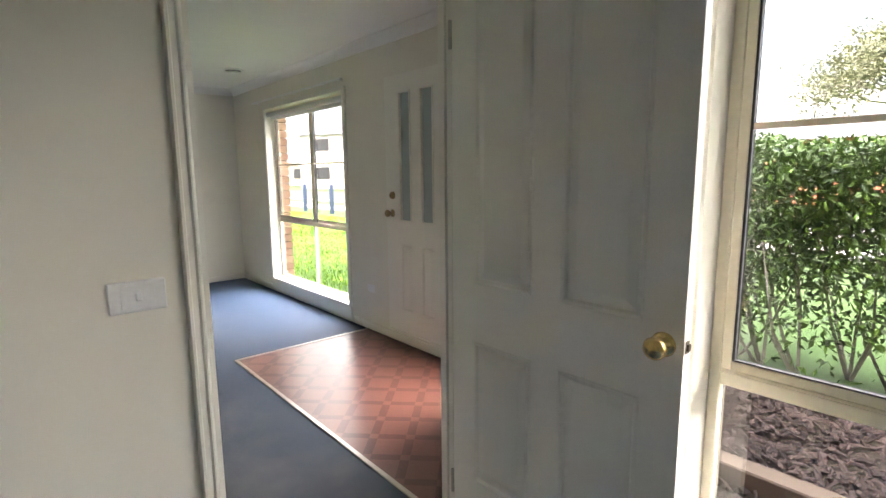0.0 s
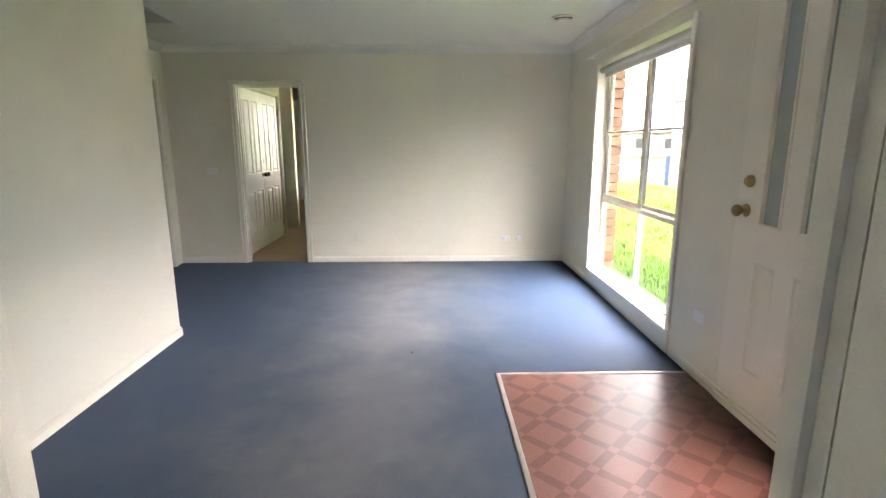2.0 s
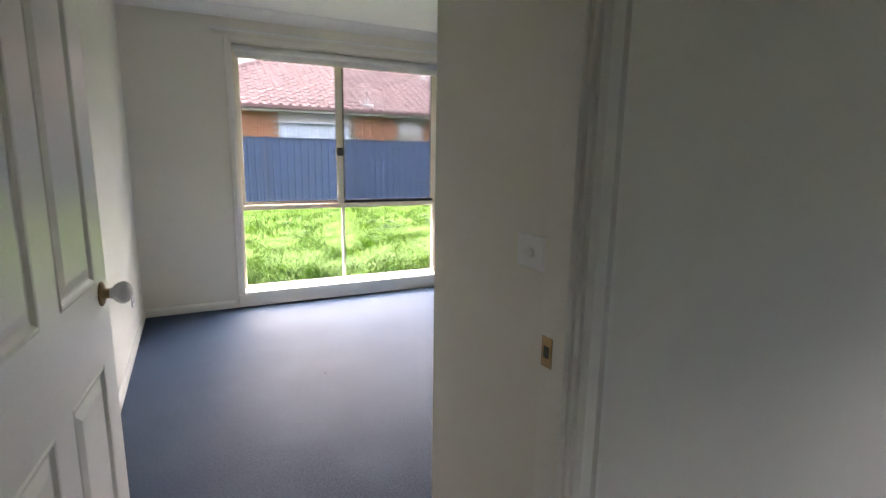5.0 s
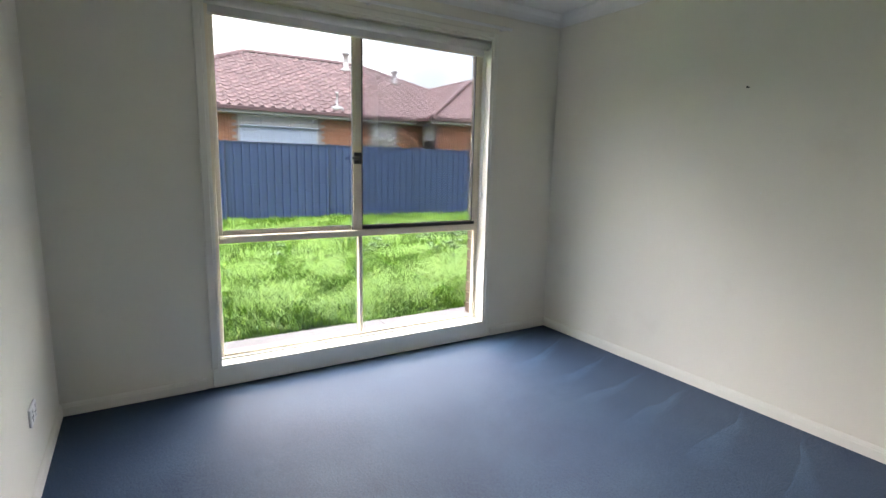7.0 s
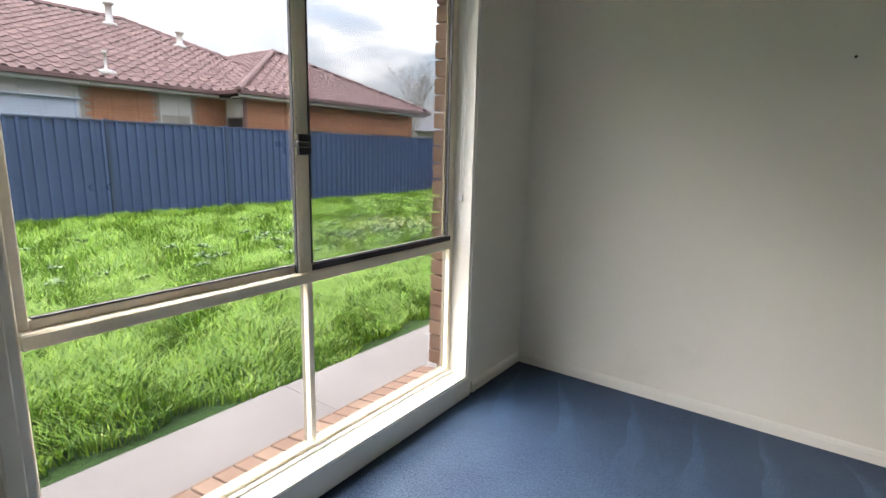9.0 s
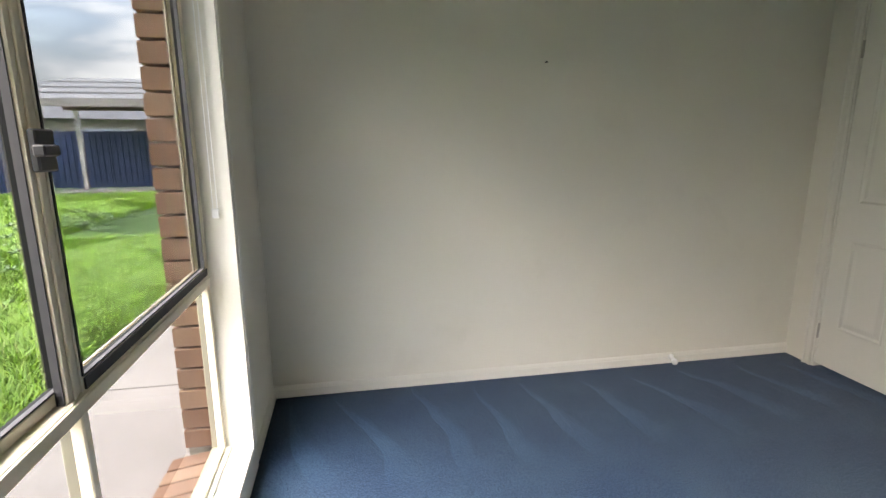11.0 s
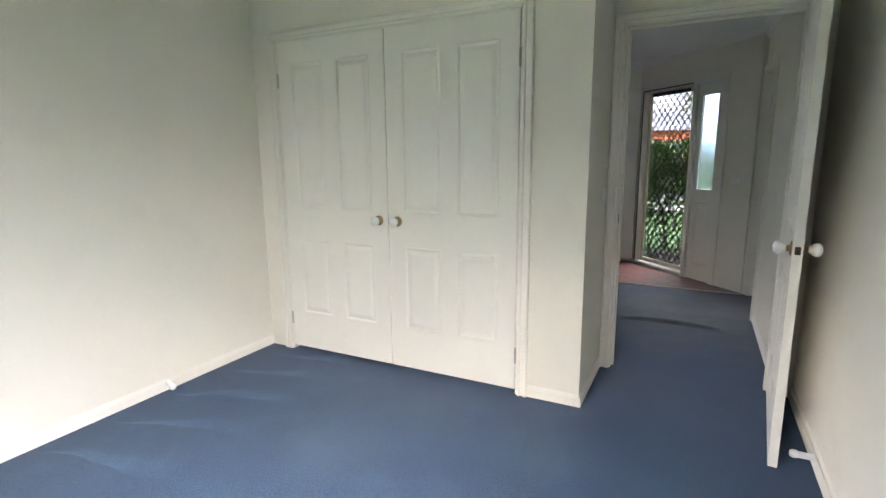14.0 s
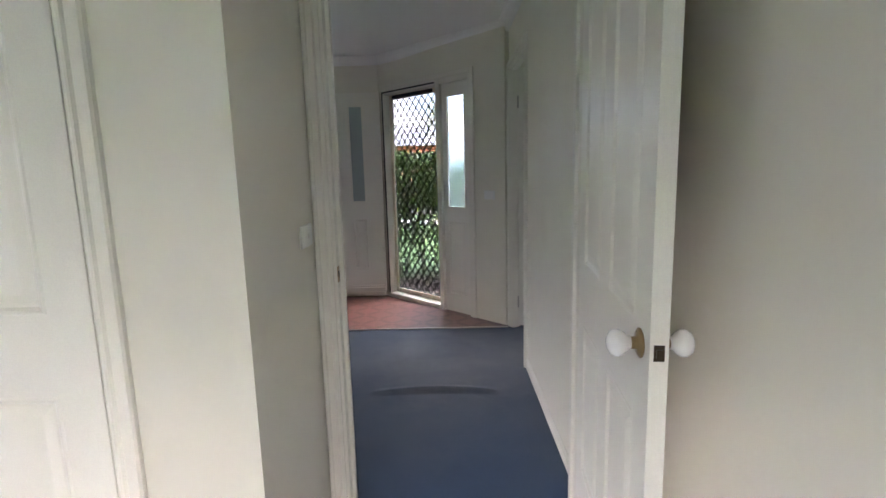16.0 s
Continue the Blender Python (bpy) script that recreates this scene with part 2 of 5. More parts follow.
BRICK = per_piece("brick", (0.36, 0.19, 0.12), (0.48, 0.29, 0.19))
MORTAR = two_scale("mortar", (0.34, 0.31, 0.27), 0.95, 0.15, 3, 120, 0.5, 0.003)
CONCRETE = two_scale("concrete", (0.33, 0.30, 0.28), 0.9, 0.18, 1.5, 90, 0.4, 0.002)
FENCE = two_scale("fence_steel", (0.055, 0.09, 0.19), 0.42, 0.15, 1.2, 40, 0.03)
SHEET = two_scale("weathered_steel_sheet", (0.17, 0.17, 0.175), 0.7, 0.2, 1.2, 40, 0.05)
FENCE_POST = two_scale("fence_post_steel", (0.03, 0.052, 0.105), 0.42, 0.15, 1.2, 40, 0.03)
TILE = per_piece("roof_tile", (0.19, 0.105, 0.098), (0.28, 0.16, 0.148), 0.75)
TILE_FAR = per_piece("roof_tile_far", (0.19, 0.105, 0.098), (0.28, 0.16, 0.148), 0.75, island=True)
GUTTER = two_scale("gutter_paint", (0.16, 0.085, 0.08), 0.4, 0.1, 2, 40, 0.03)
RENDER = two_scale("pale_cladding", (0.62, 0.60, 0.56), 0.7, 0.06, 2, 60, 0.1)
SHUTTER = two_scale("roller_shutter_paint", (0.55, 0.62, 0.72), 0.45, 0.05, 2, 60, 0.05)
DARKGLASS = two_scale("dark_window", (0.03, 0.035, 0.04), 0.08, 0.1, 2, 60, 0.02)
SOIL = two_scale("soil", (0.34, 0.25, 0.14), 0.95, 0.4, 4, 60, 0.8, 0.01)
ASPHALT = two_scale("asphalt", (0.06, 0.06, 0.062), 0.9, 0.15, 1, 200, 0.5, 0.004)
TIMBER = two_scale("weathered_timber", (0.17, 0.12, 0.085), 0.8, 0.25, 3, 60, 0.5, 0.004)
BARK = two_scale("tree_bark", (0.34, 0.30, 0.27), 0.9, 0.25, 4, 60, 0.6, 0.006)
DARKFLOOR = two_scale("dark_floorboards", (0.22, 0.125, 0.085), 0.5, 0.2, 4, 60, 0.1)
GRASS = grass_paint()
LAWN = two_scale("lawn_ground", (0.035, 0.085, 0.010), 0.95, 0.15, 1.3, 50, 0.7, 0.02)
LEAF = per_piece("hedge_leaf", (0.022, 0.055, 0.010), (0.12, 0.23, 0.035), 0.4, 30, 0.1, island=True)
WEED = per_piece("weed_leaf", (0.10, 0.19, 0.07), (0.26, 0.38, 0.18), 0.35, 30, 0.1, island=True)
DARKSOIL = two_scale("dark_soil", (0.06, 0.045, 0.03), 0.95, 0.4, 6, 60, 0.8, 0.01)
DOORLIGHT = two_scale("obscure_glass", (0.40, 0.46, 0.46), 0.18, 0.04, 3, 90, 0.1)
MULCH = per_piece("bark_chips", (0.035, 0.02, 0.017), (0.13, 0.085, 0.072), 0.9, 60, 0.3, island=True)


def vinyl():
    """Parquet-print vinyl: a lattice of framed squares laid on the diagonal."""
    m, n, l, b = shader("parquet_vinyl", 0.30)
    tc = n.new("ShaderNodeTexCoord")
    mp = n.new("ShaderNodeMapping")
    mp.inputs["Rotation"].default_value = (0, 0, radians(45))
    mp.inputs["Scale"].default_value = (1 / 0.19, 1 / 0.19, 1)
    l.new(tc.outputs["Object"], mp.inputs["Vector"])
    sx = n.new("ShaderNodeSeparateXYZ")
    l.new(mp.outputs["Vector"], sx.inputs["Vector"])
    fx, fy = math_node(n, l, "FRACT", sx.outputs["X"]), math_node(n, l, "FRACT", sx.outputs["Y"])
    ix, iy = math_node(n, l, "FLOOR", sx.outputs["X"]), math_node(n, l, "FLOOR", sx.outputs["Y"])
    par = math_node(n, l, "GREATER_THAN", math_node(n, l, "FRACT", math_node(n, l, "MULTIPLY", math_node(n, l, "ADD", ix, iy), 0.5)), 0.25)
    bx, by = math_node(n, l, "LESS_THAN", fx, 0.24), math_node(n, l, "LESS_THAN", fy, 0.24)
    band = math_node(n, l, "ABSOLUTE", math_node(n, l, "SUBTRACT", bx, by))
    grain1 = noise_node(n, l, 22, 5, 0.6, stretch=(1, 9, 1))
    grain2 = noise_node(n, l, 22, 5, 0.6, stretch=(9, 1, 1))
    grain = mix(n, l, par, grain1, grain2)
    light = ramp(n, l, grain, [(0.3, (0.100, 0.041, 0.031)), (0.7, (0.138, 0.059, 0.045))])
    dark = ramp(n, l, grain, [(0.3, (0.052, 0.018, 0.013)), (0.7, (0.080, 0.029, 0.020))])
    c = mix(n, l, band, light, dark)
    l.new(c, b.inputs["Base Color"])
    bump(n, l, b, noise_node(n, l, 9, 3), 0.08, 0.003)
    return m


VINYL = vinyl()

# ---- building helpers ----


def finish(name, bm, mat, smooth=False):
    me = bpy.data.meshes.new(name)
    bmesh.ops.recalc_face_normals(bm, faces=bm.faces)
    bm.to_mesh(me)
    bm.free()
    me.materials.append(mat)
    if smooth:
        for p in me.polygons:
            p.use_smooth = True
    return me


def part(name, bm, mat, parent=None, label="", smooth=False):
    ob = new(name, finish(name, bm, mat, smooth))
    if parent:
        ob.parent = parent
    if label:
        ob["label"] = label
    return ob


def struct(name, bm, mat, label="", category="", smooth=False):
    return tagged(part(name, bm, mat, None, "", smooth), label, category, "", "structure")


def empty(name, place=(0, 0, 0), turn=0.0, label="", category="", group="", kind=""):
    ob = new(name)
    ob.empty_display_size = 0.1
    ob.matrix_world = pose(*place, 0, 0, turn)
    return tagged(ob, label, category, group, kind)


def box(bm, x0, x1, y0, y1, z0, z1, bev=0.0, seg=1):
    r = bmesh.ops.create_cube(bm, size=1)["verts"]
    for v in r:
        v.co = Vector((x0 + (v.co.x + 0.5) * (x1 - x0), y0 + (v.co.y + 0.5) * (y1 - y0), z0 + (v.co.z + 0.5) * (z1 - z0)))
    if bev:
        edges = list({e for v in r for e in v.link_edges})
        bmesh.ops.bevel(bm, geom=edges, offset=bev, segments=seg, affect="EDGES", profile=0.6)
    return bm


def boxes(*rows, bev=0.0):
    bm = bmesh.new()
    for r in rows:
        box(bm, *r, bev=bev)
    return bm


def lathe(rings, axis="z", segs=20):
    """A turned body from rows of (radius, height)."""
    bm = bmesh.new()
    loops = []
    for r, h in rings:
        row = []
        for k in range(segs):
            a = 2 * math.pi * k / segs
            c, s = r * math.cos(a), r * math.sin(a)
            row.append(bm.verts.new({"z": (c, s, h), "x": (h, c, s), "y": (c, h, s)}[axis]))
        loops.append(row)
    for a, b in zip(loops, loops[1:]):
        for k in range(segs):
            bm.faces.new((a[k], a[(k + 1) % segs], b[(k + 1) % segs], b[k]))
    bm.faces.new(loops[0])
    bm.faces.new(loops[-1])
    return bm


def extrude_profile(pts, a, b, up=(0, 0, 1)):
    """A closed profile of (out, up) points, swept from a to b; out is to the left of the way from a to b."""
    a, b = Vector(a), Vector(b)
    d = (b - a).normalized()
    out = Vector(up).cross(d)
    bm = bmesh.new()
    ends = [[bm.verts.new(e + out * p + Vector(up) * q) for p, q in pts] for e in (a, b)]
    k = len(pts)
    for i in range(k):
        bm.faces.new((ends[0][i], ends[0][(i + 1) % k], ends[1][(i + 1) % k], ends[1][i]))
    bm.faces.new(ends[0])
    bm.faces.new(ends[1])
    return bm


def join(bms):
    out = bmesh.new()
    for b in bms:
        me = bpy.data.meshes.new("tmp")
        b.to_mesh(me)
        b.free()
        out.from_mesh(me)
        bpy.data.meshes.remove(me)
    return out


SKIRT = [(0, 0), (0.012, 0), (0.012, 0.044), (0.009, 0.048), (0.009, 0.053), (0.004, 0.062), (0, 0.065)]
COVE = [(0, 0), (0.075, 0), (0.072, -0.006), (0.052, -0.014), (0.030, -0.030), (0.014, -0.052), (0.006, -0.072), (0, -0.075)]


def skirting(a, b):
    bm = extrude_profile(SKIRT, (*a, 0.002), (*b, 0.002))
    return struct("baseboard", bm, TRIM, "cream painted timber skirting along the carpet", "skirting board")


def cornice(a, b):
    return struct("trim", extrude_profile(COVE, (*a, H), (*b, H)), CEIL, "white coved plaster cornice", "cornice", smooth=False)


def wall(name, mat, x0, x1, y0, y1, holes=(), along="y", z0=0.0, z1=None, label="", zlo=-0.02):
    """A wall of boxes round its openings; holes: (lo, hi, bottom, top) along its run."""
    z1 = z1 or H + 0.02
    lo, hi = (y0, y1) if along == "y" else (x0, x1)
    bm = bmesh.new()

    def seg(a, b, c, d):
        if b - a > 1e-4 and d - c > 1e-4:
            box(bm, *((x0, x1, a, b) if along == "y" else (a, b, y0, y1)), c, d)

    at = lo
    for a, b, c, d in sorted(holes):
        seg(at, a, zlo, z1)
        if c > 0:
            seg(a, b, zlo, c)
        seg(a, b, d, z1)
        at = b
    seg(at, hi, zlo, z1)
    return struct(name, bm, mat, label or "cream painted plaster wall", "wall")


# ---- plan ----
H = 2.40
NY = 3.22          # face of the wall with the nail
WX = 3.16          # wardrobe front
DX0, DX1 = 3.765, 3.845  # wall with the bedroom door
FX = 7.21          # lounge front wall
FY = 5.388         # lounge end wall
HY0, HY1 = 0.02, 0.074  # wall between hall and front room
SX = 6.20          # front room's window wall

# floors
GZ = -0.14
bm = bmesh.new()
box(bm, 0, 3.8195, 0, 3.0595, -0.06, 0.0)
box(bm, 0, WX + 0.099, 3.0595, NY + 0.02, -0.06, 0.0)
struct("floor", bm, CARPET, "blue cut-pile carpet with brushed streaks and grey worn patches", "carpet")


def poly_slab(pts, z0, z1):
    bm = bmesh.new()
    lo, hi = [bm.verts.new((x, y, z0)) for x, y in pts], [bm.verts.new((x, y, z1)) for x, y in pts]
    bm.faces.new(lo)
    bm.faces.new(hi)
    for k in range(len(pts)):
        j = (k + 1) % len(pts)
        bm.faces.new((lo[k], lo[j], hi[j], hi[k]))
    return bm


PX, PY = 6.06, 2.385   # free corner of the vinyl
struct("floor_lounge", join([poly_slab([(3.82, -0.0), (PX, -0.0), (PX, FY + 0.05), (3.82, FY + 0.05)], -0.06, 0.0),
                             poly_slab([(PX, PY), (FX, PY), (FX, FY + 0.05), (PX, FY + 0.05)], -0.06, 0.0),
                             poly_slab([(2.6, NY + 0.021), (WX + 0.1, NY + 0.021), (WX + 0.1, 3.06), (3.82, 3.06), (3.82, FY + 0.05), (2.6, FY + 0.05)], -0.06, 0.0)]),
       LCARPET, "blue-grey worn carpet, trodden grey along the walkway", "carpet")
struct("floor_entry", poly_slab([(PX, 0.0), (6.15, 0.0), (7.30, 1.15), (7.30, PY), (PX, PY)], -0.06, 0.003), VINYL,
       "glossy red-brown parquet-print vinyl at the entry", "vinyl floor")
struct("trim_strip", join([boxes((PX - 0.016, PX + 0.010, 0.1, PY + 0.010, 0, 0.008), bev=0.003),
                           boxes((PX + 0.0105, FX, PY - 0.012, PY + 0.012, 0, 0.008), bev=0.003)]),
       STEEL, "worn metal edge strip between carpet and vinyl", "floor trim")
struct("floor_study", boxes((0.9, 6.3, -3.2, -0.0005, -0.06, 0.0)), CARPET, "blue cut-pile carpet", "carpet")
# carried on unseen past the east wall, to bounce warm light back in
struct("floor_passage", boxes((1.0, 7.2, FY + 0.0505, 12.5, -0.06, 0.0)), DARKFLOOR, "dark brown timber-look floor in the passage", "floor")
# ceilings
PE_C = 3.0695
struct("ceiling", boxes((-0.1, 3.8195, -0.1, PE_C - 0.0005, H, H + 0.05), (-0.1, WX + 0.11, PE_C, NY + 0.01, H + 0.001, H + 0.05)), CEIL, "flat white plaster ceiling", "ceiling")
struct("ceiling_lounge", boxes((3.8205, 7.4, -0.0, FY + 0.05, H, H + 0.05), (WX + 0.1105, 3.8200, PE_C, FY + 0.05, H, H + 0.05)), CEIL,
       "flat white plaster ceiling", "ceiling")
struct("ceiling_recess", boxes((2.5, WX + 0.11, NY + 0.0105, FY + 0.05, H, H + 0.05)), CEIL, "flat white plaster ceiling", "ceiling")
struct("ceiling_study", boxes((0.9, 6.4, -3.3, -0.105, H, H + 0.05)), CEIL, "flat white plaster ceiling", "ceiling")
struct("ceiling_passage", boxes((1.0, 5.2, FY + 0.0505, 12.5, H, H + 0.05)), CEIL, "flat white plaster ceiling", "ceiling")

# bedroom walls
BW = (0.735, 2.60, 0.11, 2.16)      # bedroom window opening
wall("wall_west", WALL, -0.10, 0.0, -0.1, NY + 0.02, [BW])
wall("wall_south", WALL, 0.0, DX0, -0.10, 0.0, along="x")
wall("wall_north", WALL, 0.0, WX + 0.094, NY, NY + 0.02, along="x")
WD = (1.365, 3.03, 0.0, 2.055)      # wardrobe opening
wall("wall_wardrobe", WALL, WX, WX + 0.09, 1.03, NY, [WD])
wall("wall_nib", WALL, WX + 0.09, DX0, 1.03, 1.12, along="x")
BD = (0.10, 0.978, 0.0, 2.05)        # bedroom door opening
PE = 3.07          # free end of the lounge partition
wall("wall_door", WALL, DX0, DX1, 0.0, PE, [BD])
wall("wall_partition_end", WALL, WX + 0.12, DX0 - 0.001, PE - 0.02, PE, along="x")
wall("wall_partition_step", WALL, WX + 0.095, WX + 0.119, PE - 0.02, NY + 0.02)
# lounge, recess
wall("wall_hall", WALL, DX1, 6.12, HY0, HY1, [(5.225, 6.07, 0.0, 2.05)], along="x")
LW = (2.69, 4.42, 0.14, 2.09)       # lounge window opening
wall("wall_front", WALL, FX, FX + 0.09, 1.235, FY, [LW])
LD = (3.50, 4.22, 0.0, 2.00)
wall("wall_end", WALL, 2.66, FX + 0.09, FY, FY + 0.09, [LD], along="x")
wall("wall_recess", WALL, 2.66, 2.75, NY + 0.02, FY, [(4.42, 5.20, 0.0, 2.03)])
# front room
SW = (-2.62, -0.74, 0.11, 2.10)
wall("wall_study_front", WALL, SX, SX + 0.09, -3.2, HY0, [SW])
wall("wall_study_back", WALL, 1.0, 6.3, -3.29, -3.2, along="x")
# unseen, set far back so that less light bounces onto the study door
wall("wall_study_side", WALL, 0.95, 1.04, -3.2, -0.1)
wall("wall_study_party", WALL, 1.04, DX1, -0.2, -0.105, along="x")
wall("wall_study_stub", WALL, DX0, DX1, -0.1, -0.001)
# passage beyond the end wall
wall("wall_passage_west", WALL, 3.33, 3.42, FY + 0.09, 7.35, [(5.72, 7.18, 0.0, 2.04)])
# unseen openings, added to let light onto the cupboard doors and passage
wall("wall_passage_east", WALL, 4.30, 4.39, FY + 0.09, 12.4, [(5.9, 7.1, 1.78, 2.0), (8.5, 9.4, 0.9, 2.05)])
wall("wall_passage_block", WALL, 2.7, 3.42, 8.0, 8.10, along="x")
wall("wall_passage_far", WALL, 1.0, 4.39, 12.4, 12.5, along="x")
wall("wall_passage_side", WALL, 1.0, 1.1, FY + 0.09, 12.4)
wall("wall_recess_back", WALL, 1.5, 1.6, 3.4, FY)
wall("wall_recess_side", WALL, 1.6, 2.66, NY + 0.02, 3.4, along="x")

# entry wall on the diagonal
D0, D1 = Vector((6.10, 0.11, 0)), Vector((7.21, 1.22, 0))
DU = (D1 - D0).normalized()
DN = Vector((-DU.y, DU.x, 0))     # into the house
DIAG = math.degrees(math.atan2(DU.y, DU.x))
DL = (D1 - D0).length


def rot_struct(ob):
    ob.matrix_world = pose(D0.x, D0.y, 0, 0, 0, DIAG)
    return ob


# local frame: x along the wall from the hall, y into the house
DOOR_A, DOOR_B = 0.77, 1.545
rot_struct(wall("wall_entry", WALL, 0.0, DL + 0.06, -0.09, 0.0, [(0.36, DOOR_B, 0.0, 2.08)], along="x"))

# skirtings (room on the left of the way)
for a, b in [((0, NY), (0, BW[1] + 0.06)), ((0, BW[0] - 0.06), (0, 0.0)), ((0, 0), (DX0, 0)), ((WX, NY), (0, NY)),
             ((WX, 1.03), (WX, WD[0] - 0.055)), ((DX0, 1.03), (WX - 0.014, 1.03)),
             
             ((DX1, PE + 0.011), (DX1, BD[1] + 0.06)), ((DX1, HY1), (5.19, HY1)),
             ((FX, 1.25), (FX, LW[0] - 0.05)), ((FX, LW[1] + 0.05), (FX, FY)),
             ((FX, FY), (LD[1] + 0.06, FY)), ((LD[0] - 0.06, FY), (2.75, FY)), ((WX + 0.12, PE), (DX1 + 0.011, PE)),
             ((3.42, 7.35), (3.42, 7.24)), ((2.7, 8.0), (3.434, 8.0)), ((5.19, HY0), (2.64, HY0))]:
    if abs(a[0] - b[0]) + abs(a[1] - b[1]) > 0.02:
        skirting(a, b)
for a, b in [((0, NY), (0, 0)), ((0, 0), (DX0, 0)), ((WX, NY), (0, NY)), ((WX, 1.03), (WX, NY)), ((DX0, 1.03), (WX, 1.03)), ((DX0, 0), (DX0, 1.03)),
             ((DX1, PE), (DX1, HY1)), ((DX1, HY1), (6.10, HY1)), ((6.10, HY1), (FX, 1.22)), ((FX, 1.22), (FX, FY)),
             ((FX, FY), (2.75, FY)), ((2.75, FY), (2.75, NY + 0.02)), ((WX + 0.12, PE), (DX1, PE))]:
    cornice(a, b)


def architrave(x, y, out, along, lo, hi, top, z0=0.0, w=0.058, name="trim", closed=False):
    """Moulded casing round an opening. along: the axis it runs on; out: +1 or -1, the side it stands proud of; x or y: the face."""
    prof = [(0, 0), (0, 0.013), (0.010, 0.021), (0.016, 0.021), (0.021, 0.013), (0.040, 0.015), (0.045, 0.022), (0.054, 0.022), (0.058, 0.014), (0.058, 0)]
    bm = bmesh.new()

    def pt(s, d, z):
        return (x + out * d, s, z) if along == "y" else (s, y + out * d, z)

    prof = [(p * w / 0.058, d) for p, d in prof]
    path = [(lo, z0), (lo, top), (hi, top), (hi, z0)]
    rows = []
    for k, (s, z) in enumerate(path):
        sx = -1 if k in (0, 1) else 1
        sz = 1 if k in (1, 2) else (-1 if closed else 0)
        rows.append([bm.verts.new(pt(s + sx * p, d, z + sz * p)) for p, d in prof])
    n = len(prof)
    pairs = list(zip(rows, rows[1:])) + ([(rows[3], rows[0])] if closed else [])
    for r0, r1 in pairs:
        for i in range(n):
            bm.faces.new((r0[i], r0[(i + 1) % n], r1[(i + 1) % n], r1[i]))
    if not closed:
        bm.faces.new(rows[0])
        bm.faces.new(rows[3])
    return struct(name, bm, TRIM, "cream painted timber architrave", "architrave")


def jambs(x0, x1, lo, hi, top, along="y", t=0.018, stop=None):
    """Lining of a door opening, inside the hole."""
    rows = [(lo, lo + t, 0, top), (hi - t, hi, 0, top), (lo + t, hi - t, top - t, top)]
    bm = bmesh.new()
    for a, b, c, d in rows:
        box(bm, *((x0, x1, a, b) if along == "y" else (a, b, x0, x1)), c, d)
    if stop is not None:
        for a, b, c, d in [(lo + t, lo + t + 0.012, 0, top - t), (hi - t - 0.012, hi - t, 0, top - t), (lo + t + 0.012, hi - t - 0.012, top - t - 0.012, top - t)]:
            box(bm, *((stop - 0.015, stop + 0.015, a, b) if along == "y" else (a, b, stop - 0.015, stop + 0.015)), c, d)
    return struct("door_frame", bm, TRIM, "cream painted timber door lining", "door frame")


# bedroom door frame
jambs(DX0 - 0.004, DX1 + 0.004, *BD[:2], BD[3], stop=DX1 - 0.02)
architrave(DX0, 0, -1, "y", BD[0] + 0.008, BD[1] - 0.008, BD[3] - 0.008)
architrave(DX1, 0, 1, "y", BD[0] + 0.008, BD[1] - 0.008, BD[3] - 0.008)
# study door frame
jambs(HY0 - 0.004, HY1 + 0.004, 5.225, 6.07, 2.05, along="x", stop=HY1 - 0.02)
architrave(0, HY0, -1, "x", 5.233, 6.062, 2.042, w=0.040)
architrave(0, HY1, 1, "x", 5.233, 6.062, 2.042, w=0.040)
# wardrobe
jambs(WX - 0.004, WX + 0.094, *WD[:2], WD[3])
architrave(WX, 0, -1, "y", WD[0] + 0.008, WD[1] - 0.008, WD[3] - 0.008)
# passage door frame, recess door frame, cupboard
jambs(FY - 0.004, FY + 0.094, *LD[:2], LD[3], along="x", stop=FY + 0.05)
architrave(0, FY, -1, "x", LD[0] + 0.008, LD[1] - 0.008, LD[3] - 0.008)
jambs(2.656, 2.754, 4.42, 5.20, 2.03)
architrave(2.75, 0, 1, "y", 4.428, 5.192, 2.022)
jambs(3.326, 3.424, 5.72, 7.18, 2.04)
architrave(3.42, 0, 1, "y", 5.728, 7.172, 2.032)

# ---- doors ----
KNOB = [(0.0001, 0.0), (0.027, 0.0), (0.028, 0.004), (0.018, 0.009), (0.011, 0.014), (0.011, 0.026), (0.017, 0.031), (0.026, 0.041), (0.029, 0.052), (0.026, 0.063), (0.016, 0.071), (0.0001, 0.074)]
ROSE = [(0.0001, 0.0), (0.030, 0.0), (0.031, 0.003), (0.024, 0.007), (0.013, 0.009), (0.012, 0.020), (0.0001, 0.020)]
BALL = [(0.0001, 0.020), (0.013, 0.020), (0.014, 0.026), (0.021, 0.031), (0.027, 0.041), (0.028, 0.050), (0.023, 0.060), (0.012, 0.066), (0.0001, 0.068)]


def panel_mesh(w, h, t, side):
    """A moulded door panel: groove, bevel and raised field. Origin at its lower corner, on the face."""
    bm = bmesh.new()
    prof = [(0.0, 0.0), (0.005, 0.0025), (0.011, 0.001), (0.018, -0.0055), (0.024, -0.006), (0.046, 0.0004), (0.050, 0.0008)]
    rings = []
    for inset, d in prof:
        rings.append([bm.verts.new((x, side * (t / 2 + d), z)) for x, z in ((inset, inset), (w - inset, inset), (w - inset, h - inset), (inset, h - inset))])
    for a, b in zip(rings, rings[1:]):
        for k in range(4):
            bm.faces.new((a[k], a[(k + 1) % 4], b[(k + 1) % 4], b[k]))
    bm.faces.new(rings[-1])
    return bm


